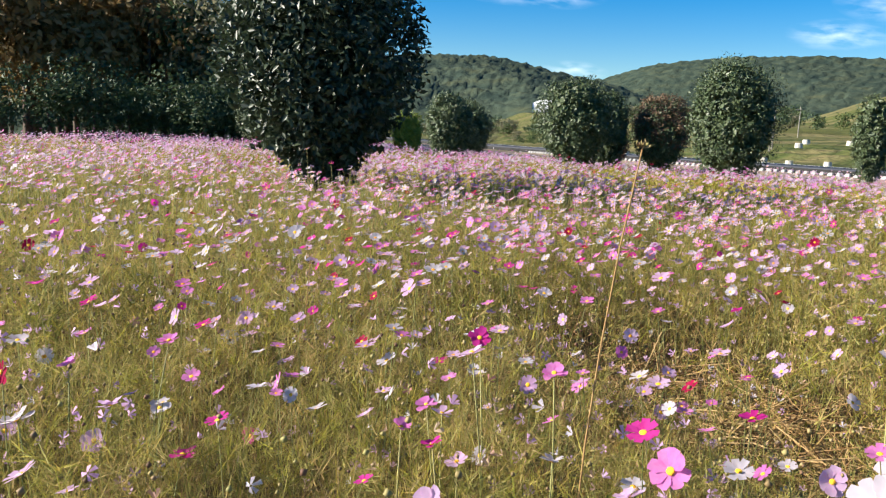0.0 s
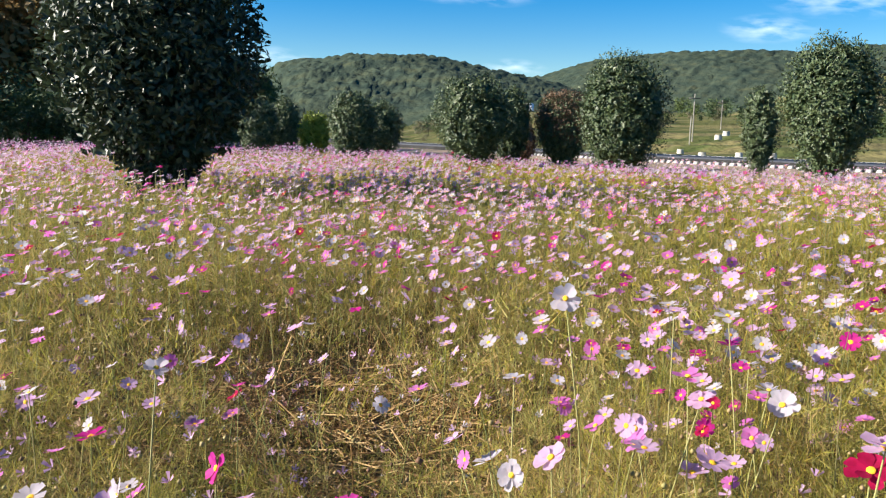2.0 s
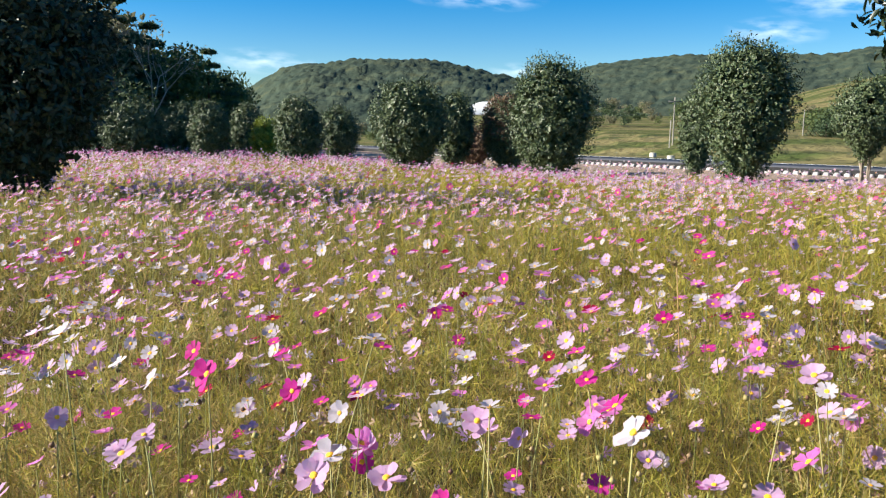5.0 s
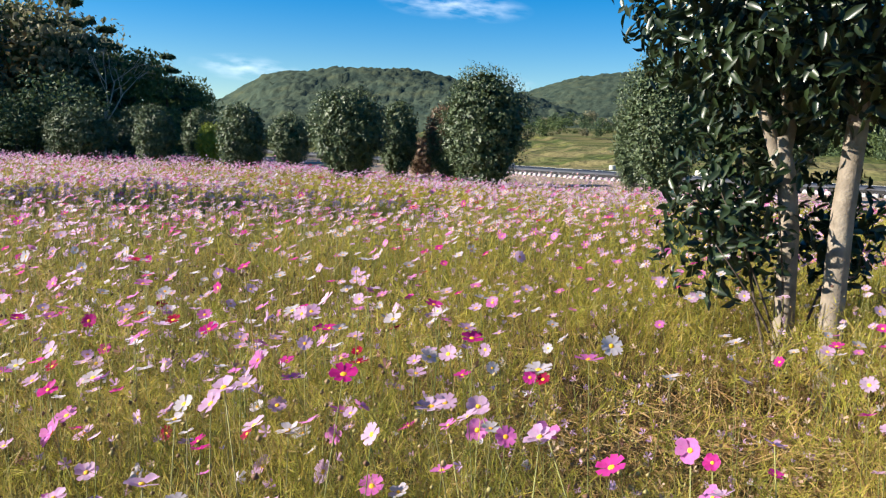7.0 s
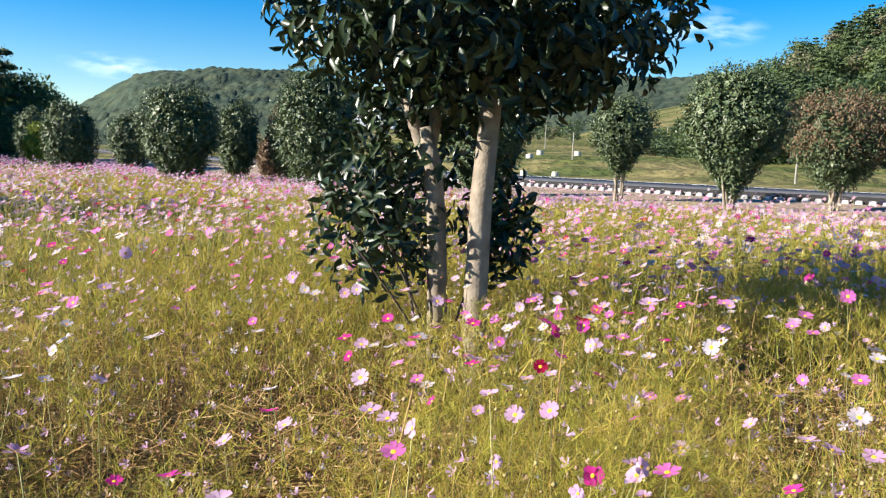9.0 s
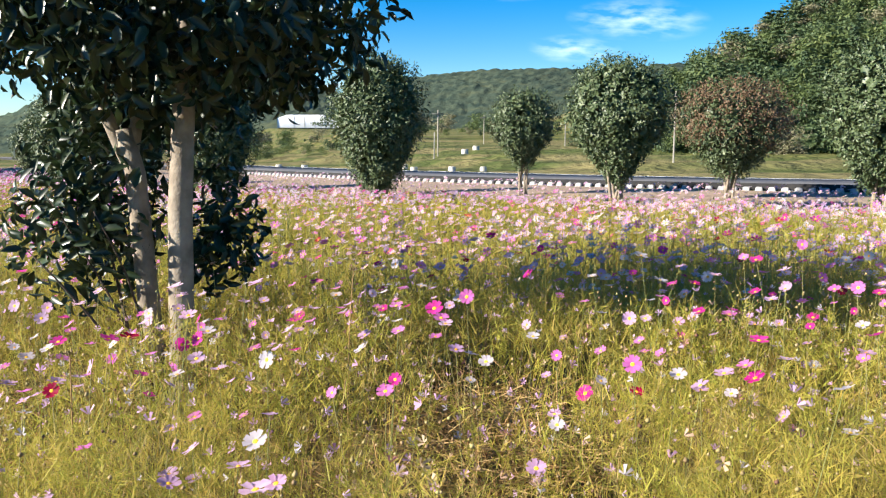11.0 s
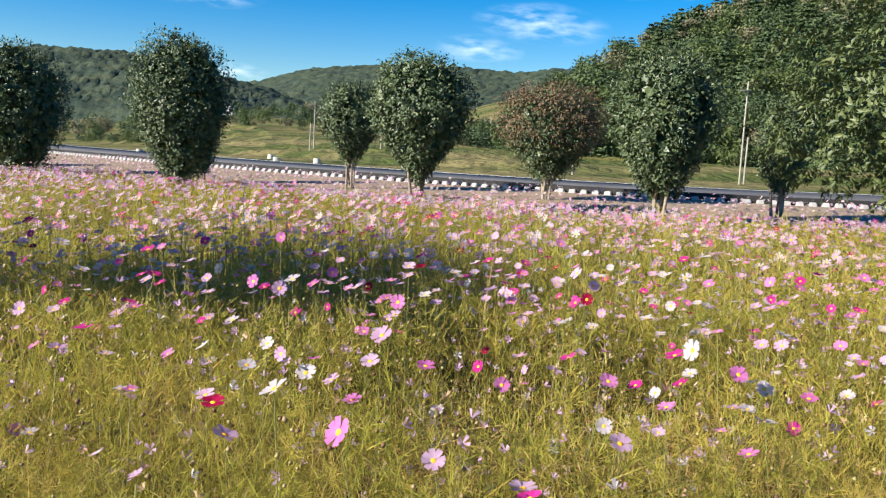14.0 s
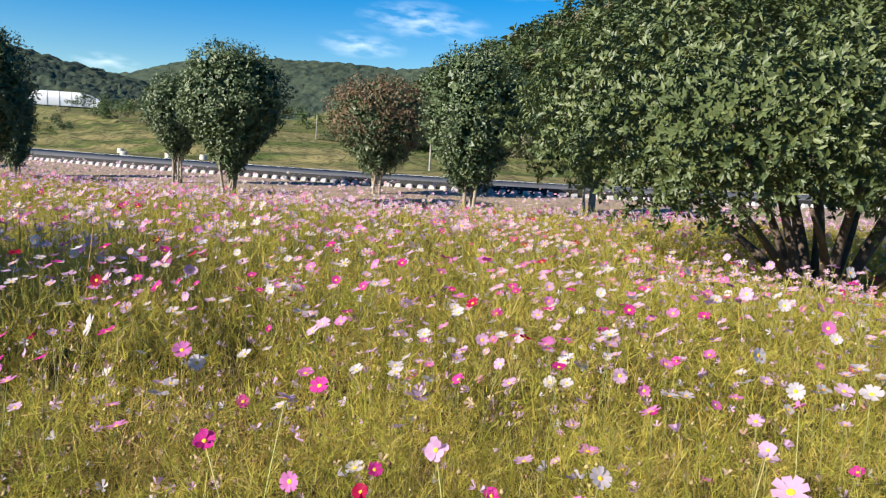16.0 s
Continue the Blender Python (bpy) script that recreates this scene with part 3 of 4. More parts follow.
def left_woods():
    for k in range(50):
        u = (k + random.random()) / 50
        az = radians(-9.5 - u * 23)
        r = (50, 64, 57, 71)[k % 4] + random.uniform(-2, 2)
        high = np.interp(u, [0, 0.03, 0.09, 0.2, 0.4, 0.7, 1], [4.4, 6.0, 7.0, 8.4, 10.6, 12.0, 10.8]) * random.uniform(0.86, 1.06)
        x, y = 3 + r * math.sin(az), r * math.cos(az)
        key = random.choice(["pine", "green", "pine", "pale"] if u < 0.42 else ["rust", "rust", "rust", "rust", "pale", "green"])
        woodland_tree(x, y, high, key, LABELS[key], random.uniform(0.8, 1.15))
    for k in range(11):
        x = -9.8 - k * 1.7
        y = 40 - k * 0.35 + random.uniform(-1.5, 1.5)
        woodland_tree(x, y, random.uniform(3.0, 4.6), "dark", LABELS["dark"], 1.25, "shrubs before the woods")
    for x, y in [(-6.5, 44), (-12, 41.5), (-15, 40)]:
        woodland_tree(x, y, random.uniform(3, 4), "green", "light green shrub at the foot of the woods", 1.1, "shrubs before the woods")


left_woods()


def bare_tree(x, y, high):
    """A thin tree that has lost most of its leaves."""
    t = new("bare_tree")
    t.location = (x, y, float(ground_z(np.array(x), np.array(y))))
    tips, work = [], [(np.array([0, 0, -0.1]), np.array([0.02, 0, 1.0]), high * 0.42, 0.09, 0)]
    while work:
        at, way, length, rad, level = work.pop()
        end = at + way * length
        mid = (at + end) / 2 + RNG.normal(0, 0.03 * length, 3)
        part("trunk" if level == 0 else "branch", mesh_from("branch", *tube([at, mid, end], [rad, rad * 0.8, rad * 0.6], 6), [M_BARK_PALE], smooth=True), t)
        if level == 3:
            tips.append(end)
            continue
        for k in range(3 if level else 4):
            new_way = unit(way + RNG.normal(0, 0.42, 3) + [0, 0, 0.15])
            work.append((end - way * length * RNG.uniform(0, 0.3), new_way, length * RNG.uniform(0.55, 0.75), rad * 0.55, level + 1))
    tips = np.array(tips)
    pts = np.repeat(tips, 9, 0) + RNG.normal(0, 0.3, (len(tips) * 9, 3))
    part("crown", mesh_from("crown", *leaves(pts, random_dirs(len(pts)), 0.16, 0.09), [M_WOOD_PALE]), t)
    tagged(t, "half-bare pale autumn tree before the woods", "tree")


bare_tree(-9.6, 46.5, 7.6)
bare_tree(-12.5, 47.5, 8.2)


def hill(name, profile, r0, r1, depth, centre, label, seed, rough=1.6, n_az=300, n_r=26):
    """A wooded hill in a sector round a centre; profile: azimuth and height of its ridge, in degrees and metres."""
    az = np.linspace(profile[0][0], profile[-1][0], n_az)
    top = np.interp(az, [p[0] for p in profile], [p[1] for p in profile])
    top = np.convolve(np.pad(top, 6, mode="edge"), np.ones(13) / 13, "valid")
    rr = np.concatenate([np.linspace(r0, r1, n_r), np.linspace(r1, r1 + depth, 8)[1:]])
    up = np.concatenate([np.linspace(0, 1, n_r) ** 0.85, np.linspace(1, 0.1, 8)[1:]])
    A, Rr = np.meshgrid(np.radians(az), rr, indexing="ij")
    x, y = centre[0] + Rr * np.sin(A), centre[1] + Rr * np.cos(A)
    base = ground_z(x[:, :1], y[:, :1]) - 1
    z = base + (top[:, None] - base) * up[None, :]
    z = z + rough * (fbm(x, y, 6.0 / r0 * 2, seed, 3) * 1.6 + fbm(x, y, 0.25, seed + 1, 3) * 0.7 + RNG.normal(0, 0.22, z.shape)) * np.clip(up * 3, 0, 1)[None]
    v = np.stack([x, y, z], -1).reshape(-1, 3)
    na, nr = len(az), len(rr)
    i, j = np.meshgrid(np.arange(na - 1), np.arange(nr - 1), indexing="ij")
    a = (i * nr + j).ravel()
    f = np.concatenate([np.stack([a, a + 1, a + nr + 1], -1), np.stack([a, a + nr + 1, a + nr], -1)])
    ob = new(name, mesh_from(name, v, f, [M_FOREST], smooth=True))
    return tagged(ob, label, "hill", kind="structure"), (az, rr, x, y, z)


hill("hill_1", [(-40, 12), (-14, 15), (-11.5, 24), (-10.1, 31), (-9.2, 37), (-7.8, 47), (-6.5, 53), (-4, 53), (-0.5, 55.5), (2, 56), (4.5, 50), (8.6, 42.5), (10, 38), (14, 26), (18, 16)], 330, 580, 120, (5, 0), "wooded green hill in the distance", 1.0, 2.0)
hill("hill_2", [(2, 40), (7, 57), (8.6, 62), (10, 66), (11.3, 70), (12.7, 79), (14.2, 84), (18, 90), (20, 91), (25.5, 90), (28, 87.5), (31, 93), (40, 88), (60, 70)], 620, 930, 150, (5, 0), "far wooded ridge against the sky", 2.0, 2.4)
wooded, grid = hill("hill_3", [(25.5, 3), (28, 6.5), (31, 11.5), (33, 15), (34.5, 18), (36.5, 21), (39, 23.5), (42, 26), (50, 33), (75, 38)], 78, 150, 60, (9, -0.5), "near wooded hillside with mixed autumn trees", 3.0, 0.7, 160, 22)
hill("hill_4", [(-50, 5), (-36, 8), (-26, 9), (-18, 7), (-13, 3)], 70, 120, 40, (3, 0), "wooded mound behind the left-hand woods", 4.0, 0.7, 120, 14)
slope, _ = hill("hill_5", [(14, 4), (16, 4.5), (19, 5), (21.5, 6.5), (24, 10.5), (27, 15.5), (29.5, 18), (32, 20), (38, 21), (52, 21)], 170, 260, 70, (5, 0), "open grassy slope rising beyond the farmland", 5.0, 0.25, 140, 30)
slope.data.materials[0] = M_FARM
# ground between the trees takes the colour with painted-in shade
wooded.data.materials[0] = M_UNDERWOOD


def massed_trees(name, rows, label):
    """Trees too many to count, joined by kind; rows: x, y, z, height, width, kind."""
    for key in ("green", "pine", "rust", "pale", "dark"):
        pieces, mat = [], None
        for x, y, z, high, wide, kind in rows:
            if kind == key:
                (v, f), mat = LIGHT[key, random.randrange(2)]
                a = random.uniform(0, 6.28)
                turn = np.array([(math.cos(a), -math.sin(a), 0), (math.sin(a), math.cos(a), 0), (0, 0, 1)])
                pieces.append(((v @ turn.T) * [high * wide, high * wide, high] + [x, y, z], f))
        if pieces:
            tagged(new(name, mesh_from(name, *join(pieces), [mat])), label, "trees", kind="stuff")


def hill_trees():
    az, rr, gx, gy, gz = grid
    rows = []
    for k in range(680):
        i = int(random.random() ** 0.9 * (len(az) - 1) * 0.72)
        j = random.randrange(0, 23)
        high = random.uniform(3.4, 5.8) * (0.7 if az[i] < 30 else 1)
        key = random.choice(["green", "pine", "green", "pine", "green", "dark", "pine", "pine", "dark", "dark", "green", "dark", "pine", "pale"])
        x, y, z, wide = float(gx[i, j]), float(gy[i, j]), float(gz[i, j]) - 0.7, random.uniform(1.05, 1.6)
        if j < 5 and len(rows) % 2 == 0 and k < 420:
            woodland_tree(x, y, high, key, LABELS[key].replace("at the wood's edge", "on the hillside"), wide, "trees on the hillside", z)
        rows.append((x + 1.5, y + 1.5, z, high, wide, key))
    massed_trees("hillside_wood", rows, "mixed green and rusty trees covering the hillside")


hill_trees()


def field_hedges():
    rows = []
    for k in range(400):
        r = random.choice([random.uniform(84, 96), random.uniform(125, 150), random.uniform(165, 200), random.uniform(230, 320)])
        az = radians(random.uniform(-8, 33))
        x, y = 5 + r * math.sin(az), r * math.cos(az)
        if fbm(np.array(x), np.array(y), 0.05, 31) < 0.1:
            continue
        high = random.uniform(1.8, 4.2) * (1.5 if r > 200 else 0.9 if r > 100 else 0.45)
        key = random.choice(["green", "dark", "dark", "green", "pale"])
        rows.append((x, y, float(ground_z(np.array(x), np.array(y))), high, random.uniform(1.0, 1.6), key))
    massed_trees("hedgerow", rows, "bushy hedgerow trees across the farmland")


field_hedges()


def greenhouse():
    """A white film tunnel on the slope across the road."""
    n, ang = 24, np.linspace(0, math.pi, 15)
    v, f = [], []
    for i in range(n):
        u = i / (n - 1)
        s = 1 - 0.5 * max(0, abs(u - 0.45) - 0.3) / 0.55 * 2
        for a in ang:
            v.append((-12.5 + 25 * u, -3.6 * math.cos(a), 5.2 * s * math.sin(a) ** 0.8))
    k = len(ang)
    for i in range(n - 1):
        for j in range(k - 1):
            p = i * k + j
            f += [(p, p + 1, p + k + 1), (p, p + k + 1, p + k)]
    for i in (0, n - 1):
        f += [(i * k, i * k + j, i * k + j + 1) for j in range(1, k - 1)]
    x, y = 48.6, 328
    g = new("greenhouse")
    g.matrix_basis = pose(x, y, float(ground_z(np.array(x), np.array(y))) + 0.2, 0, 0, -8)
    part("cover", mesh_from("cover", v, f, [M_WHITE], smooth=True), g)
    for q in (-6, -2, 2, 6):
        part("hoop", mesh_from("hoop", *tube([(q, -3.63 * math.cos(a), 5.24 * math.sin(a) ** 0.8) for a in ang], [0.06] * 15, 5), [M_POLE]), g)
    tagged(g, "white plastic film greenhouse tunnel across the fields", "greenhouse")


greenhouse()


def bale_mesh():
    bm = bmesh.new()
    bmesh.ops.create_cone(bm, cap_ends=True, segments=16, radius1=0.5, radius2=0.47, depth=0.9)
    bmesh.ops.bevel(bm, geom=list(bm.edges), offset=0.06, segments=2, affect="EDGES")
    for v in bm.verts:
        v.co *= 1 + 0.05 * noise.noise(v.co * 4)
        v.co.z += 0.42
    me = bpy.data.meshes.new("straw_bale")
    bm.to_mesh(me)
    bm.free()
    me.materials.append(M_BALE)
    return me


BALE = bale_mesh()
for x, y, s in [(20.0, 46.8, 0.34), (22.6, 47.6, 0.34), (13.0, 48.0, 0.34), (14.5, 48.6, 0.34), (24.5, 47.2, 0.34), (30.6, 70, 0.5), (33, 74, 0.5), (36, 72, 0.5), (20.8, 52.5, 0.34)]:
    if float(beyond_kerb(x, y)) < 9.5:
        d = 9.8 - float(beyond_kerb(x, y))
        y += d * 1.6
    b = new("straw_bale", BALE)
    b.matrix_basis = Matrix.LocRotScale((x, y, float(ground_z(np.array(x), np.array(y)))), Euler((0, 0, x)), (s * 1.35, s * 1.35, s))
    tagged(b, "white-wrapped bale lying in the stubble field", "bale", "wrapped bales")


def utility_pole(x, y, high, arm=True):
    p = new("utility_pole")
    p.location = (x, y, float(ground_z(np.array(x), np.array(y))))
    part("pole", mesh_from("pole", *tube([(0, 0, -0.1), (0.01, 0, high * 0.5), (0.03, 0, high)], [0.06, 0.05, 0.042], 8), [M_POLE], smooth=True), p)
    if arm:
        part("crossarm", mesh_from("crossarm", *box_arrays(-0.5, 0.55, -0.05, 0.05, high * 0.9, high * 0.9 + 0.08), [M_DARKMETAL]), p)
    tagged(p, "pale concrete utility pole beside the farmland", "utility pole", "utility poles")


for x, y, high, arm in [(35.0, 38.6, 4.2, True), (35.1, 43.0, 4.2, False), (27.5, 68.0, 3.9, True), (26.9, 67.0, 2.3, False), (31.5, 62.0, 2.2, False), (40, 92, 3.6, True), (45, 80, 2.6, False), (60, 100, 3.4, False), (43.0, 34.2, 5.6, True), (43.7, 34.6, 2.6, False)]:
    utility_pole(x, y, high, arm)

# ---- the flower field ----


def in_field(x, y):
    return (y > path_y(x) + 0.95) & (beyond_kerb(x, y) < -7.6 + 0.8 * fbm(x, y, 1.3, 21)) & (y < 44)


DRY = [(1.0, 4.0, 0.9, 0.9), (1.5, 3.0, 0.55, 0.6), (4.7, 5.4, 1.3, 0.8), (6.45, 3.5, 1.15, 0.85), (5.9, 2.7, 0.7, 0.5), (9.4, 3.4, 0.4, 0.8), (8.8, 2.4, 0.6, 0.5), (11.8, 2.2, 0.5, 0.5), (12.5, 1.9, 0.6, 0.5), (7.9, 4.8, 0.9, 0.4), (6.2, 1.7, 0.5, 0.8), (6.5, 2.6, 0.75, 0.8), (8.92, 1.6, 0.3, 0.7), (1.3, 1.9, 0.35, 0.8)]


def dryness(x, y):
    d = np.zeros_like(x)
    for cx, cy, rx, ry in DRY:
        d = np.maximum(d, np.exp(-(((x - cx) / rx) ** 2 + ((y - cy) / ry) ** 2)))
    return np.clip(d + 0.22 * fbm(x, y, 1.1, 5) - 0.22 * fbm(x, y, 5.0, 17) + 0.06, 0, 1)


def sample_field(near, far, density, x0=-16, x1=34, pad=2.0):
    """Random places in the field between two distances from the line walked."""
    ys1 = min(far, 46)
    n = int((x1 - x0) * (ys1 - near + 6) * density)
    x = RNG.uniform(x0, x1, n)
    y = RNG.uniform(near - 6, ys1, n)
    d = y - path_y(x)
    view = (x > -pad - 0.62 * d) & (x < 12 + pad + 1.6 * np.maximum(d, 0))
    k = in_field(x, y) & (d >= near) & (d < far) & view
    return x[k], y[k]


BLADE = ([(-0.5, 0, 0), (0.5, 0, 0), (-0.42, 0.06, 0.4), (0.42, 0.06, 0.4), (-0.25, 0.2, 0.75), (0.25, 0.2, 0.75), (0, 0.4, 1.0)], [(0, 1, 3), (0, 3, 2), (2, 3, 5), (2, 5, 4), (4, 5, 6)])


def tuft_template(n, seed):
    """A feathery spray of thread leaves round a short twig."""
    g = np.random.default_rng(seed)
    v, f = [], []
    for k in range(n):
        a, e, base = g.uniform(0, 6.28), g.uniform(-0.25, 1.25), g.uniform(0, 0.75)
        d = np.array([math.cos(a) * math.cos(e), math.sin(a) * math.cos(e), math.sin(e)])
        s = unit(np.cross(d, [0.2, 0.1, 1.0]) + g.normal(0, 0.3, 3))
        p = np.array([0, 0, base]) + d * g.uniform(0, 0.15)
        q = p + d * g.uniform(0.22, 0.55)
        w = g.uniform(0.005, 0.010)
        i = len(v)
        v += [p - s * w, p + s * w, q]
        f += [(i, i + 1, i + 2)]
    v += [np.array([-0.012, 0, 0]), np.array([0.012, 0, 0]), np.array([0, 0.05, 0.9])]
    f += [(len(v) - 3, len(v) - 2, len(v) - 1)]
    return np.array(v), np.array(f)


def blades(x, y, high, width, lean):
    n = len(x)
    where = np.stack([x, y, ground_z(x, y)], -1)
    return scatter(*BLADE, where, yaw_turns(n, lean), np.stack([np.full(n, width) * RNG.uniform(0.7, 1.4, n), high, high], -1))


def edge_fall(x, y):
    """Plants stand lower towards the field's far edge and round the spreading tree."""
    bush = np.interp(np.hypot(x - 19.6, y - 3.75), [1.0, 2.5, 4.5], [0.5, 0.75, 1.0])
    return np.interp(beyond_kerb(x, y), [-13, -10, -8], [1.0, 0.72, 0.42]) * bush


def foliage_height(x, y):
    return (0.66 + 0.13 * fbm(x, y, 0.8, 9) + 0.16 * fbm(x, y, 5.0, 17) - 0.42 * np.clip(dryness(x, y) - 0.25, 0, 1)) * np.interp(y - path_y(x), [0.8, 2.0, 6, 16], [0.85, 1.0, 1.0, 0.9]) * edge_fall(x, y)


def build_foliage():
    for name, near, far, nb, nt, width, size, fine in [("near", 0.95, 3.2, 420, 1150, 0.0026, 0.155, 11), ("middle", 3.2, 7.0, 190, 430, 0.004, 0.19, 10), ("far", 7.0, 14.0, 55, 90, 0.008, 0.27, 9), ("last", 14.0, 34.0, 10, 24, 0.03, 0.36, 6)]:
        x, y = sample_field(near, far, nb)
        dry = dryness(x, y)
        is_dry = RNG.random(len(x)) < np.clip(dry * 1.3, 0.2, 0.97)
        high = foliage_height(x, y) * RNG.uniform(0.45, 1.12, len(x))
        fresh = RNG.random(len(x)) < np.interp(x, [2, 6.5], [0.25, 0.88])
        for mat, sel, what, lean in [(M_FOLIAGE, ~is_dry & ~fresh, "cosmos_foliage", 0.2), (M_FOLIAGE_FRESH, ~is_dry & fresh, "cosmos_foliage", 0.13), (M_STRAW, is_dry, "dry_stalks", 0.42)]:
            ob = new(what, mesh_from(what, *blades(x[sel], y[sel], high[sel], width, lean), [mat]))
            tagged(ob, "thin green cosmos stems filling the field" if sel is not is_dry else "dry straw-coloured stalks among the flowers", "plants", kind="stuff")
        x, y = sample_field(near, far, nt)
        dry = dryness(x, y)
        keep = RNG.random(len(x)) > dry * 0.8
        x, y = x[keep], y[keep]
        n = len(x)
        h = foliage_height(x, y) * (0.2 + 0.78 * RNG.random(n) ** 0.7)
        tv, tf = tuft_template(fine, 4)
        s = size * RNG.uniform(0.7, 1.3, n)
        fat = {"near": 1.0, "middle": 1.5, "far": 2.4, "last": 3.5}[name]
        tv = widen(tv, fat)
        fresh = (RNG.random(n) < np.interp(x, [2, 6.5], [0.25, 0.88])).astype(int)
        ob = new("feathery_leaves", mesh_from("feathery_leaves", *scatter(tv, tf, np.stack([x, y, h + ground_z(x, y) - s * 0.3], -1), yaw_turns(n, 0.8), s), [M_FOLIAGE, M_FOLIAGE_FRESH], np.repeat(fresh, len(tf))))
        tagged(ob, "feathery yellow-green cosmos leaves", "plants", kind="stuff")


def widen(v, fat):
    """Broaden each thread of a spray, whose first two points make its foot."""
    v = v.copy()
    mid = (v[0::3] + v[1::3]) / 2
    v[0::3] = mid + (v[0::3] - mid) * fat
    v[1::3] = mid + (v[1::3] - mid) * fat
    return v


build_foliage()


def flower_template(petals=8, cup=0.18, fine=True):
    """One flower, radius 1, petals joined at a shared ring; then the centre."""
    v = [(0.16 * math.cos(2 * math.pi * k / petals), 0.16 * math.sin(2 * math.pi * k / petals), 0.0) for k in range(petals)]
    f, m = [], []
    for k in range(petals):
        a0, a1 = 2 * math.pi * k / petals, 2 * math.pi * (k + 1) / petals
        am = (a0 + a1) / 2
        h = cup * (1 + 0.5 * math.sin(k * 2.3))
        i = len(v)
        if fine:
            w = (a1 - a0) * 0.6
            v += [(0.62 * math.cos(am - w * 0.9), 0.62 * math.sin(am - w * 0.9), h * 0.7), (0.98 * math.cos(am - w * 0.55), 0.98 * math.sin(am - w * 0.55), h), (0.94 * math.cos(am), 0.94 * math.sin(am), h * 0.9),
                  (0.98 * math.cos(am + w * 0.55), 0.98 * math.sin(am + w * 0.55), h), (0.62 * math.cos(am + w * 0.9), 0.62 * math.sin(am + w * 0.9), h * 0.7)]
            p, q = k, (k + 1) % petals
            f += [(p, i, i + 2), (i, i + 1, i + 2), (p, i + 2, q), (q, i + 2, i + 4), (i + 2, i + 3, i + 4)]
            m += [0] * 5
        else:
            v += [(0.95 * math.cos(am - 0.3), 0.95 * math.sin(am - 0.3), h), (0.95 * math.cos(am + 0.3), 0.95 * math.sin(am + 0.3), h)]
            f += [(k, i, i + 1), (k, i + 1, (k + 1) % petals)]
            m += [0] * 2
    i = len(v)
    v += [(0.24 * math.cos(2 * math.pi * k / 6), 0.24 * math.sin(2 * math.pi * k / 6), 0.03) for k in range(6)] + [(0, 0, 0.16)]
    f += [(i + k, i + (k + 1) % 6, i + 6) for k in range(6)]
    m += [1] * 6
    return np.array(v), np.array(f), np.array(m)


MIX = [0.25, 0.29, 0.10, 0.20, 0.13, 0.03]


def flower_turns(n, turned_share=0.2):
    """Flower heads that mostly look up, some of them turned towards the south."""
    face = unit(np.stack([RNG.normal(-0.2, 0.26, n), RNG.normal(-0.06, 0.26, n), RNG.uniform(0.7, 1.2, n)], -1))
    turned = unit(np.stack([RNG.normal(-0.45, 0.4, n), RNG.normal(-0.6, 0.35, n), RNG.uniform(0.25, 0.9, n)], -1))
    face = np.where(RNG.random((n, 1)) < turned_share, turned, face)
    return frames_for(unit(np.cross(face, random_dirs(n))), face)


def flower_density(x, y):
    d = y - path_y(x)
    bloom = np.clip(0.55 + 0.6 * fbm(x, y, 0.55, 12) + 0.45 * fbm(x, y, 3.1, 14), 0.15, 1.3)
    along = np.where(d < 4.5, np.interp(x, [-1, 1.4, 2.4, 4.6, 6, 9, 13], [1.1, 1.15, 1.9, 1.7, 0.8, 0.8, 0.95]), np.interp(x, [2, 6], [1.3, 1.0]))
    return bloom * along * np.interp(d, [1, 2.5, 4, 6, 9, 20], [0.9, 1.15, 1.15, 1.05, 1.2, 1.2]) * (1 - 0.95 * dryness(x, y)) * np.interp(np.hypot(x - 19.6, y - 3.75), [0.6, 1.3], [0.0, 1.0])


def stem_arrays(foot, head, width):
    d = head - foot
    n = len(foot)
    v = np.array([(-0.5, 0, 0), (0.5, 0, 0), (0, 0.8, 0), (-0.4, 0, 1), (0.4, 0, 1), (0, 0.7, 1)], float)
    f = np.array([(0, 1, 4), (0, 4, 3), (1, 2, 5), (1, 5, 4), (2, 0, 3), (2, 3, 5)])
    z = d
    ref = np.tile([1.0, 0.2, 0.0], (n, 1))
    y = unit(np.cross(z, ref))
    x = unit(np.cross(y, z))
    turn = np.stack([x, y, unit(z)], -1)
    size = np.stack([np.full(n, width), np.full(n, width), np.linalg.norm(z, axis=1)], -1)
    return scatter(v, f, foot, turn, size)


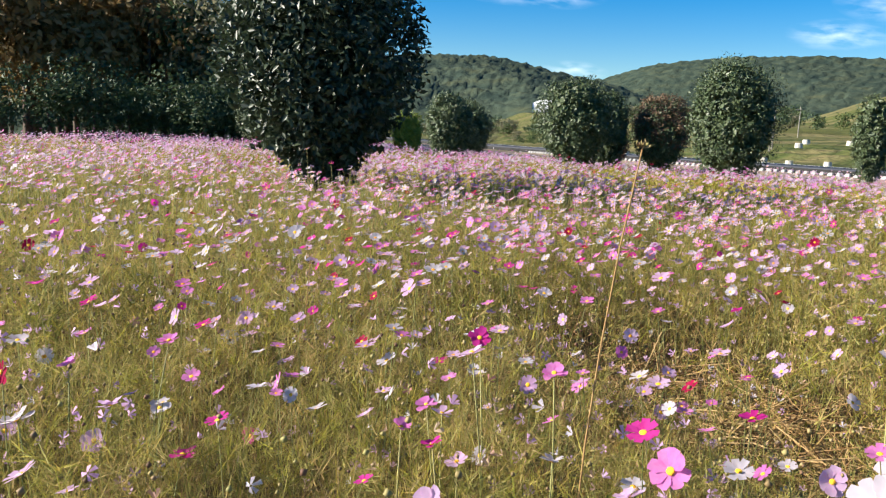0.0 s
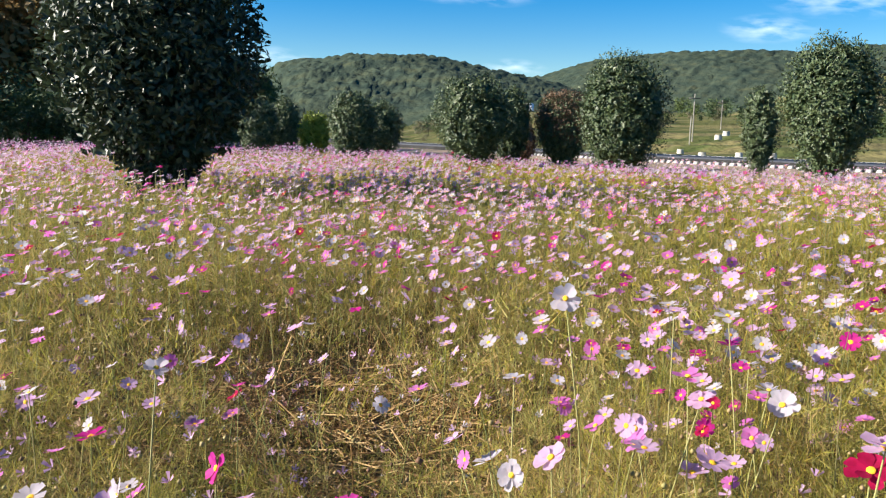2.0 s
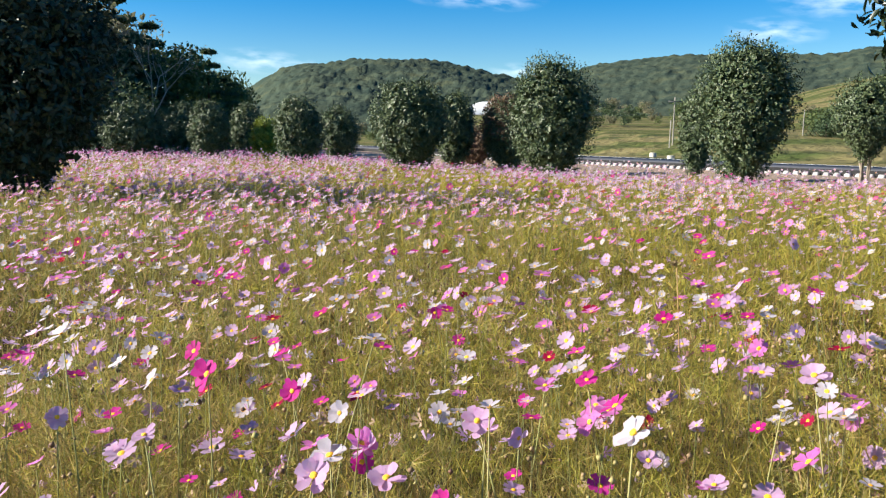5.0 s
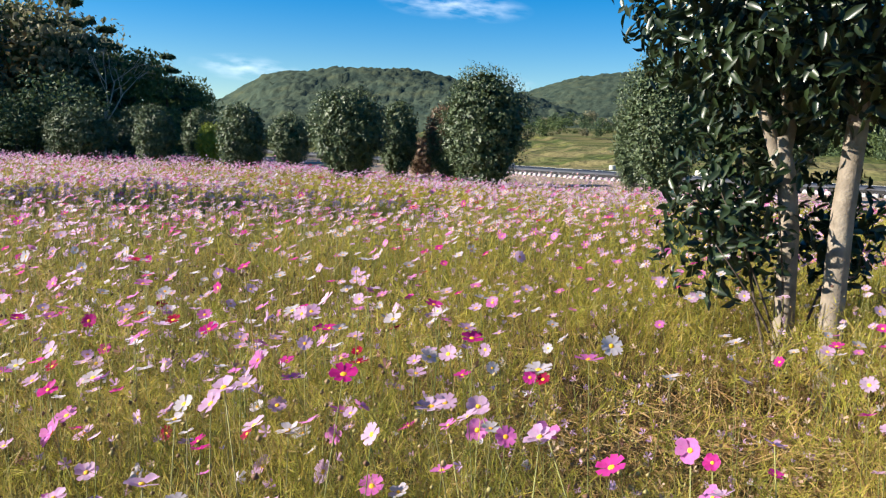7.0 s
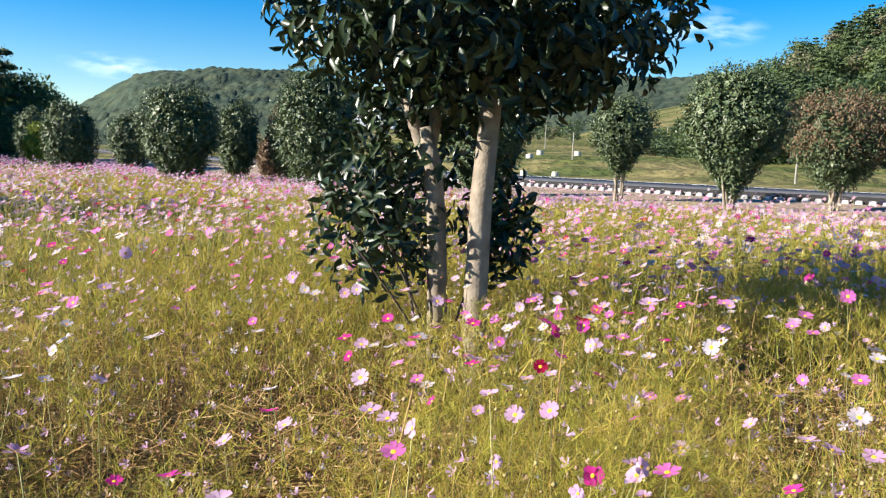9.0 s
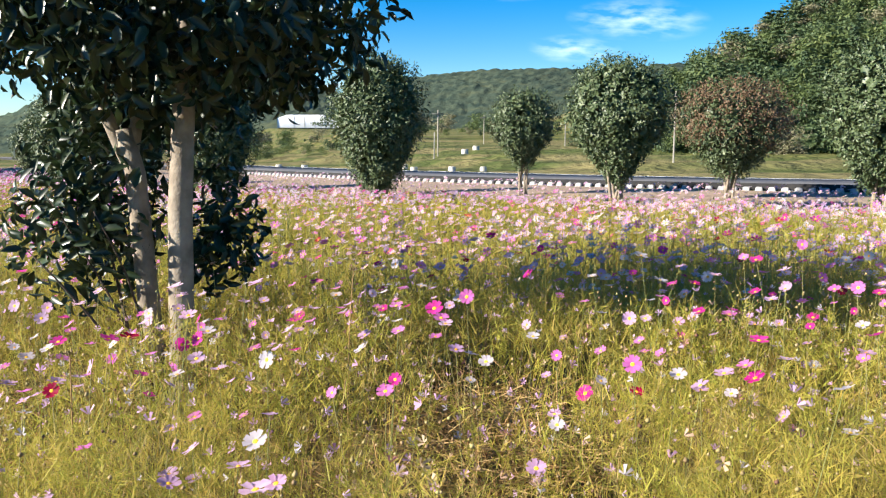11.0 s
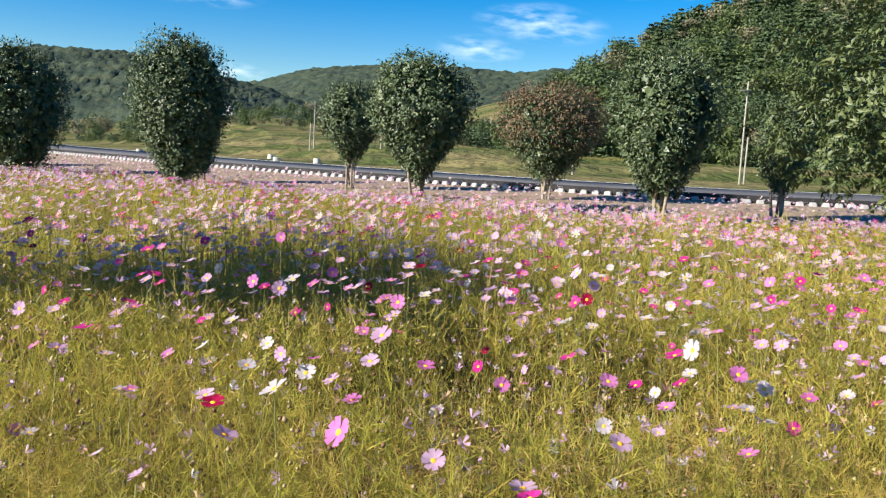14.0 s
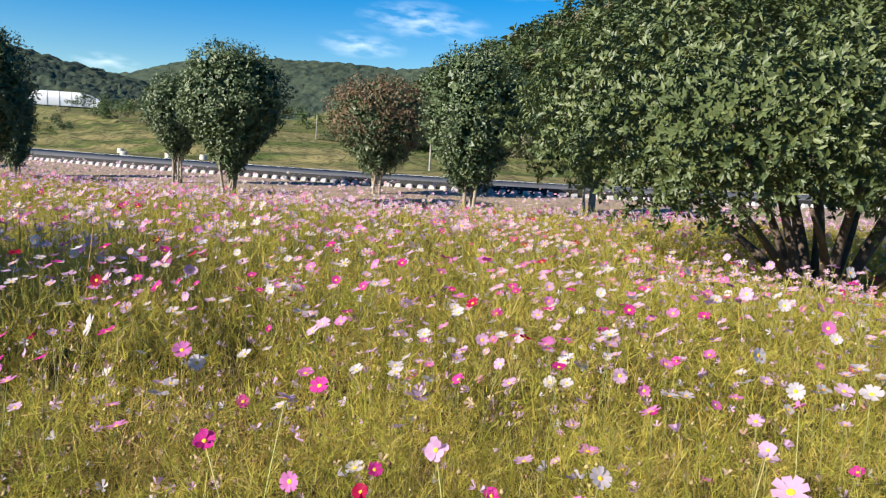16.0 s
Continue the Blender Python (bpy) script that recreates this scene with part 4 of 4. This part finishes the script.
def build_flower_mass():
    for near, far, density, fine, size, stem in [(1.0, 2.3, 34, True, 0.031, 0.003), (2.3, 4.5, 110, True, 0.031, 0.003), (4.5, 6.0, 110, True, 0.032, 0.003), (6.0, 13.0, 72, False, 0.038, 0.006), (13.0, 40.0, 56, False, 0.043, 0)]:
        x, y = sample_field(near, far, density)
        k = RNG.random(len(x)) < flower_density(x, y) / 1.3
        x, y = x[k], y[k]
        n = len(x)
        z = ground_z(x, y) + (0.77 + 0.14 * fbm(x, y, 0.8, 9) + RNG.normal(0, 0.105, n)) * np.interp(y - path_y(x), [0.8, 2, 8, 16], [0.95, 1.0, 1.0, 0.88]) * edge_fall(x, y)
        v, f, m = flower_template(8 if fine else 6 if near < 12 else 5, 0.2, fine)
        if near > 12:
            f, m = f[m == 0], m[m == 0]
        kind = RNG.choice(6, n, p=MIX)
        if not fine:
            kind = np.where(RNG.random(n) < 0.6, RNG.choice([0, 1, 1, 2, 2, 3], n), kind)
        r = size * RNG.uniform(0.65, 1.2, n)
        vv, ff = scatter(v, f, np.stack([x, y, z], -1), flower_turns(n), r)
        index = np.where(m[None] == 0, kind[:, None], 6).ravel()
        tagged(new("cosmos_blooms", mesh_from("cosmos_blooms", vv, ff, PETALS + [M_DISC], index)), "pink, white and magenta cosmos flowers massed over the field", "flowers", kind="stuff")
        if stem:
            foot = np.stack([x + RNG.normal(0, 0.1, n), y + RNG.normal(0, 0.1, n), ground_z(x, y) + 0.1], -1)
            vv, ff = stem_arrays(foot, np.stack([x, y, z], -1), stem)
            tagged(new("cosmos_stems", mesh_from("cosmos_stems", vv, ff, [M_STEM])), "thin upright flower stems", "stems", kind="stuff")
    # low stragglers and fallen petals on the bare strip before the road
    x, y = RNG.uniform(6, 32, 6500), RNG.uniform(9, 40, 6500)
    s = beyond_kerb(x, y)
    k = (s > -8.5) & (s < -0.8)
    x, y = x[k], y[k]
    n = len(x)
    v, f, m = flower_template(6, 0.2, False)
    vv, ff = scatter(v, f, np.stack([x, y, ground_z(x, y) + RNG.uniform(0.02, 0.28, n)], -1), flower_turns(n), 0.05 * RNG.uniform(0.6, 1.2, n))
    kind = RNG.choice([0, 1, 1, 2], n)
    tagged(new("fallen_blooms", mesh_from("fallen_blooms", vv, ff, PETALS + [M_DISC], np.where(m[None] == 0, kind[:, None], 6).ravel())), "pale low cosmos blooms scattered over bare earth", "flowers", kind="stuff")
    # spent and half-closed blooms among the leaves
    x, y = sample_field(0.95, 6.5, 70)
    n = len(x)
    z = ground_z(x, y) + foliage_height(x, y) * RNG.uniform(0.55, 1.12, n)
    v, f, m = flower_template(5, 0.75, False)
    f = f[m == 0]
    face = unit(np.stack([RNG.normal(0, 0.6, n), RNG.normal(0, 0.6, n), RNG.uniform(0.1, 1, n)], -1))
    vv, ff = scatter(v, f, np.stack([x, y, z], -1), frames_for(unit(np.cross(face, random_dirs(n))), face), RNG.uniform(0.010, 0.023, n))
    kind = RNG.choice(4, n, p=[0.35, 0.3, 0.2, 0.15])
    tagged(new("spent_blooms", mesh_from("spent_blooms", vv, ff, [M_SPENT, PETALS[1], PETALS[2], PETALS[0]], np.repeat(kind, len(f)))), "small faded half-closed blooms among the leaves", "flowers", kind="stuff")
    # seed heads and buds
    oct_v = [(0, 0, 1.2), (1, 0, 0), (0, 1, 0), (-1, 0, 0), (0, -1, 0), (0, 0, -1)]
    oct_f = [(0, 1, 2), (0, 2, 3), (0, 3, 4), (0, 4, 1), (5, 2, 1), (5, 3, 2), (5, 4, 3), (5, 1, 4)]
    x, y = sample_field(0.95, 6.0, 75)
    n = len(x)
    z = ground_z(x, y) + (0.74 + 0.13 * fbm(x, y, 0.8, 9) + RNG.normal(0, 0.09, n)) * (1 - 0.5 * np.clip(dryness(x, y) - 0.3, 0, 1))
    vv, ff = scatter(oct_v, oct_f, np.stack([x, y, z], -1), yaw_turns(n, 0.3), RNG.uniform(0.004, 0.009, n))
    tagged(new("seed_heads", mesh_from("seed_heads", vv, ff, [M_BUD])), "small brown seed heads and green buds", "seed heads", kind="stuff")


build_flower_mass()


def straw_litter():
    """Broken stalks lying on the trampled ground."""
    x, y = sample_field(0.9, 6.5, 480)
    k = RNG.random(len(x)) < np.clip(dryness(x, y) - 0.3, 0, 1) * 1.5
    x, y = x[k], y[k]
    n = len(x)
    flat = unit(np.stack([RNG.normal(size=n), RNG.normal(size=n), RNG.normal(0.1, 0.22, n)], -1))
    turn = frames_for(flat, np.tile([0.0, 0.0, 1.0], (n, 1)))
    v = np.array([(-0.5, 0, 0), (0.5, 0, 0), (0, 0, 1), (-0.5, 1, 0), (0.5, 1, 0), (0, 1, 1)], float)
    f = np.array([(0, 3, 4), (0, 4, 1), (1, 4, 5), (1, 5, 2), (2, 5, 3), (2, 3, 0)])
    vv, ff = scatter(v, f, np.stack([x, y, ground_z(x, y) + RNG.uniform(0.02, 0.22, n)], -1), turn, np.stack([np.full(n, 0.005), RNG.uniform(0.12, 0.45, n), np.full(n, 0.005)], -1))
    tagged(new("straw_litter", mesh_from("straw_litter", vv, ff, [M_STRAW])), "broken dry stalks lying on the ground", "straw", kind="stuff")


straw_litter()


def single_flowers():
    """The flowers nearest to the walk, each a plant of its own."""
    petal_v = [(-0.05, 0.14, 0), (0.05, 0.14, 0), (-0.27, 0.58, 0.13), (0.27, 0.58, 0.13), (0, 0.6, 0.07), (-0.22, 0.94, 0.2), (-0.07, 1.0, 0.17), (0.07, 0.97, 0.17), (0.22, 0.92, 0.2)]
    petal_f = [(0, 1, 4), (0, 4, 2), (1, 3, 4), (2, 4, 6), (2, 6, 5), (4, 7, 6), (4, 3, 7), (3, 8, 7)]
    petal_v = np.array(petal_v)
    petals = [mesh_from("petal", petal_v, petal_f, [m], smooth=True) for m in PETALS]
    bm = bmesh.new()
    bmesh.ops.create_icosphere(bm, subdivisions=2, radius=0.2)
    for v in bm.verts:
        v.co.z = v.co.z * 0.55 + 0.05
        v.co *= 1 + 0.1 * noise.noise(v.co * 30)
    disc = bpy.data.meshes.new("flower_centre")
    bm.to_mesh(disc)
    bm.free()
    disc.materials.append(M_DISC)
    x, y = sample_field(1.0, 2.3, 34, -3, 16)
    k = RNG.random(len(x)) < flower_density(x, y) / 1.5
    x, y = x[k][:300], y[k][:300]
    nests = RNG.integers(0, len(x), 70)
    near_nest = RNG.random(len(x)) < 0.55
    pick = RNG.choice(nests, len(x))
    x = np.where(near_nest, x[pick] + RNG.normal(0, 0.13, len(x)), x)
    y = np.where(near_nest, np.maximum(y[pick] + RNG.normal(0, 0.13, len(x)), path_y(x) + 1.0), y)
    names = ["white", "pale pink", "lilac", "pink", "magenta", "crimson"]
    kinds = RNG.choice(6, len(x), p=MIX)
    turns = flower_turns(len(x), 0.42)
    for px, py, kind, turn in zip(x, y, kinds, turns):
        px, py, kind = float(px), float(py), int(kind)
        g = float(ground_z(np.array(px), np.array(py)))
        high = float(np.interp(px, [4.5, 7], [0.77, 0.68])) + random.gauss(0, 0.1)
        lean = np.array([random.gauss(0, 0.07), random.gauss(0, 0.07)])
        plant = new("cosmos_flower")
        plant.location = (px, py, g)
        t = np.linspace(0, 1, 4)
        line = np.stack([lean[0] * t ** 2, lean[1] * t ** 2, high * t], -1)
        part("stem", mesh_from("stem", *tube(line, [0.0032, 0.0028, 0.0022, 0.0016], 5), [M_STEM], smooth=True), plant)
        r = random.uniform(0.025, 0.041) * float(np.interp(px, [4.5, 7], [1.08, 0.86]))
        head = part("flower_head", disc, plant)
        head.matrix_basis = Matrix.LocRotScale(Vector(line[-1]), Matrix(turn.tolist()).to_quaternion(), (r, r, r))
        for i in range(8):
            p = part("petal", petals[kind], head)
            p.matrix_basis = pose(0, 0, 0.004 * (i % 2), random.uniform(-14, 22), random.uniform(-10, 10), i * 45 + random.uniform(-6, 6)) @ Matrix.Diagonal((random.uniform(1.1, 1.4), random.uniform(0.82, 1.1), 1, 1))
        tagged(plant, f"{names[kind]} cosmos flower with yellow centre on thin stem", "flower", "cosmos flowers beside the path")


single_flowers()


def seed_stalk(x, y, high):
    """A dry stalk that stands over the flowers, with a ragged seed head."""
    t = new("seed_stalk")
    t.location = (x, y, float(ground_z(np.array(x), np.array(y))))
    bend = random.uniform(-0.12, 0.12)
    line = np.array([(bend * u * u, 0.04 * math.sin(u * 3), high * u) for u in np.linspace(0, 1, 7)])
    part("stem", mesh_from("stem", *tube(line, np.linspace(0.0035, 0.002, 7), 5), [M_STRAW], smooth=True), t)
    d = random_dirs(26)
    d[:, 2] = np.abs(d[:, 2]) * 0.5
    pts = np.repeat(line[-1:], 26, 0) + d * [0.016, 0.016, 0.012]
    tagged(part("seed_head", mesh_from("seed_head", *leaves(pts, d, 0.022, 0.006, LEAF2, -0.2, 0.3), [M_BUD]), t), kind="stuff")
    tagged(t, "tall dry seed stalk standing over the flowers", "plant", "seed stalks")


seed_stalk(0.338, 1.84, 1.46)
for k in range(10):
    x = random.uniform(-2, 15)
    seed_stalk(x, float(path_y(x)) + random.uniform(1.9, 5.5), random.uniform(0.85, 1.08))
build_kerb_blocks()


def clouds():
    """Thin wisps high over the hills."""
    m = bpy.data.materials.new("cloud_wisp")
    m.use_nodes = True
    n, l = m.node_tree.nodes, m.node_tree.links
    for node in [n["Principled BSDF"]]:
        n.remove(node)
    em, tr, mx = n.new("ShaderNodeEmission"), n.new("ShaderNodeBsdfTransparent"), n.new("ShaderNodeMixShader")
    em.inputs[0].default_value, em.inputs[1].default_value = (0.85, 0.93, 1.0, 1), 0.75
    co, tex, grad = n.new("ShaderNodeTexCoord"), n.new("ShaderNodeTexNoise"), n.new("ShaderNodeTexGradient")
    mp = n.new("ShaderNodeMapping")
    mp.inputs["Scale"].default_value = (0.008, 0.008, 0.03)
    tex.inputs["Scale"].default_value, tex.inputs["Detail"].default_value = 1.0, 5
    l.new(co.outputs["Object"], mp.inputs[0])
    l.new(mp.outputs[0], tex.inputs[0])
    grad.gradient_type = "SPHERICAL"
    mg = n.new("ShaderNodeMapping")
    mg.inputs["Location"].default_value, mg.inputs["Scale"].default_value = (-1, 0, -1), (2, 0, 2)
    l.new(co.outputs["Generated"], mg.inputs[0])
    l.new(mg.outputs[0], grad.inputs[0])
    mul = n.new("ShaderNodeMath")
    mul.operation = "MULTIPLY"
    rng_node = n.new("ShaderNodeMapRange")
    rng_node.inputs[1].default_value, rng_node.inputs[2].default_value = 0.40, 1.0
    l.new(tex.outputs[0], rng_node.inputs[0])
    l.new(rng_node.outputs[0], mul.inputs[0])
    l.new(grad.outputs[1], mul.inputs[1])
    l.new(mul.outputs[0], mx.inputs[0])
    l.new(tr.outputs[0], mx.inputs[1])
    l.new(em.outputs[0], mx.inputs[2])
    l.new(mx.outputs[0], n["Material Output"].inputs[0])
    for az, el, w, h in [(25.3, 6.8, 420, 130), (29.5, 8.6, 620, 190), (-8.5, 4.9, 500, 120), (5.5, 9.6, 700, 150), (19, 11.5, 900, 200), (36, 12, 800, 260), (9.0, 4.5, 300, 80)]:
        r = 3600
        p = Vector((r * math.sin(radians(az)), r * math.cos(radians(az)), r * math.tan(radians(el))))
        g = [(-w / 2 + w * i / 10, 25 * math.sin(i * 0.9), -h / 2 + h * j / 4) for i in range(11) for j in range(5)]
        f = []
        for i in range(10):
            for j in range(4):
                a = i * 5 + j
                f += [(a, a + 5, a + 6), (a, a + 6, a + 1)]
        ob = new("cloud", mesh_from("cloud", g, f, [m]))
        ob.matrix_basis = Matrix.LocRotScale(p, Euler((0, radians(4), -radians(az))), (1, 1, 1))
        ob.visible_shadow = False
        tagged(ob, "thin white wisp of cloud in blue sky", "cloud", kind="structure")


clouds()
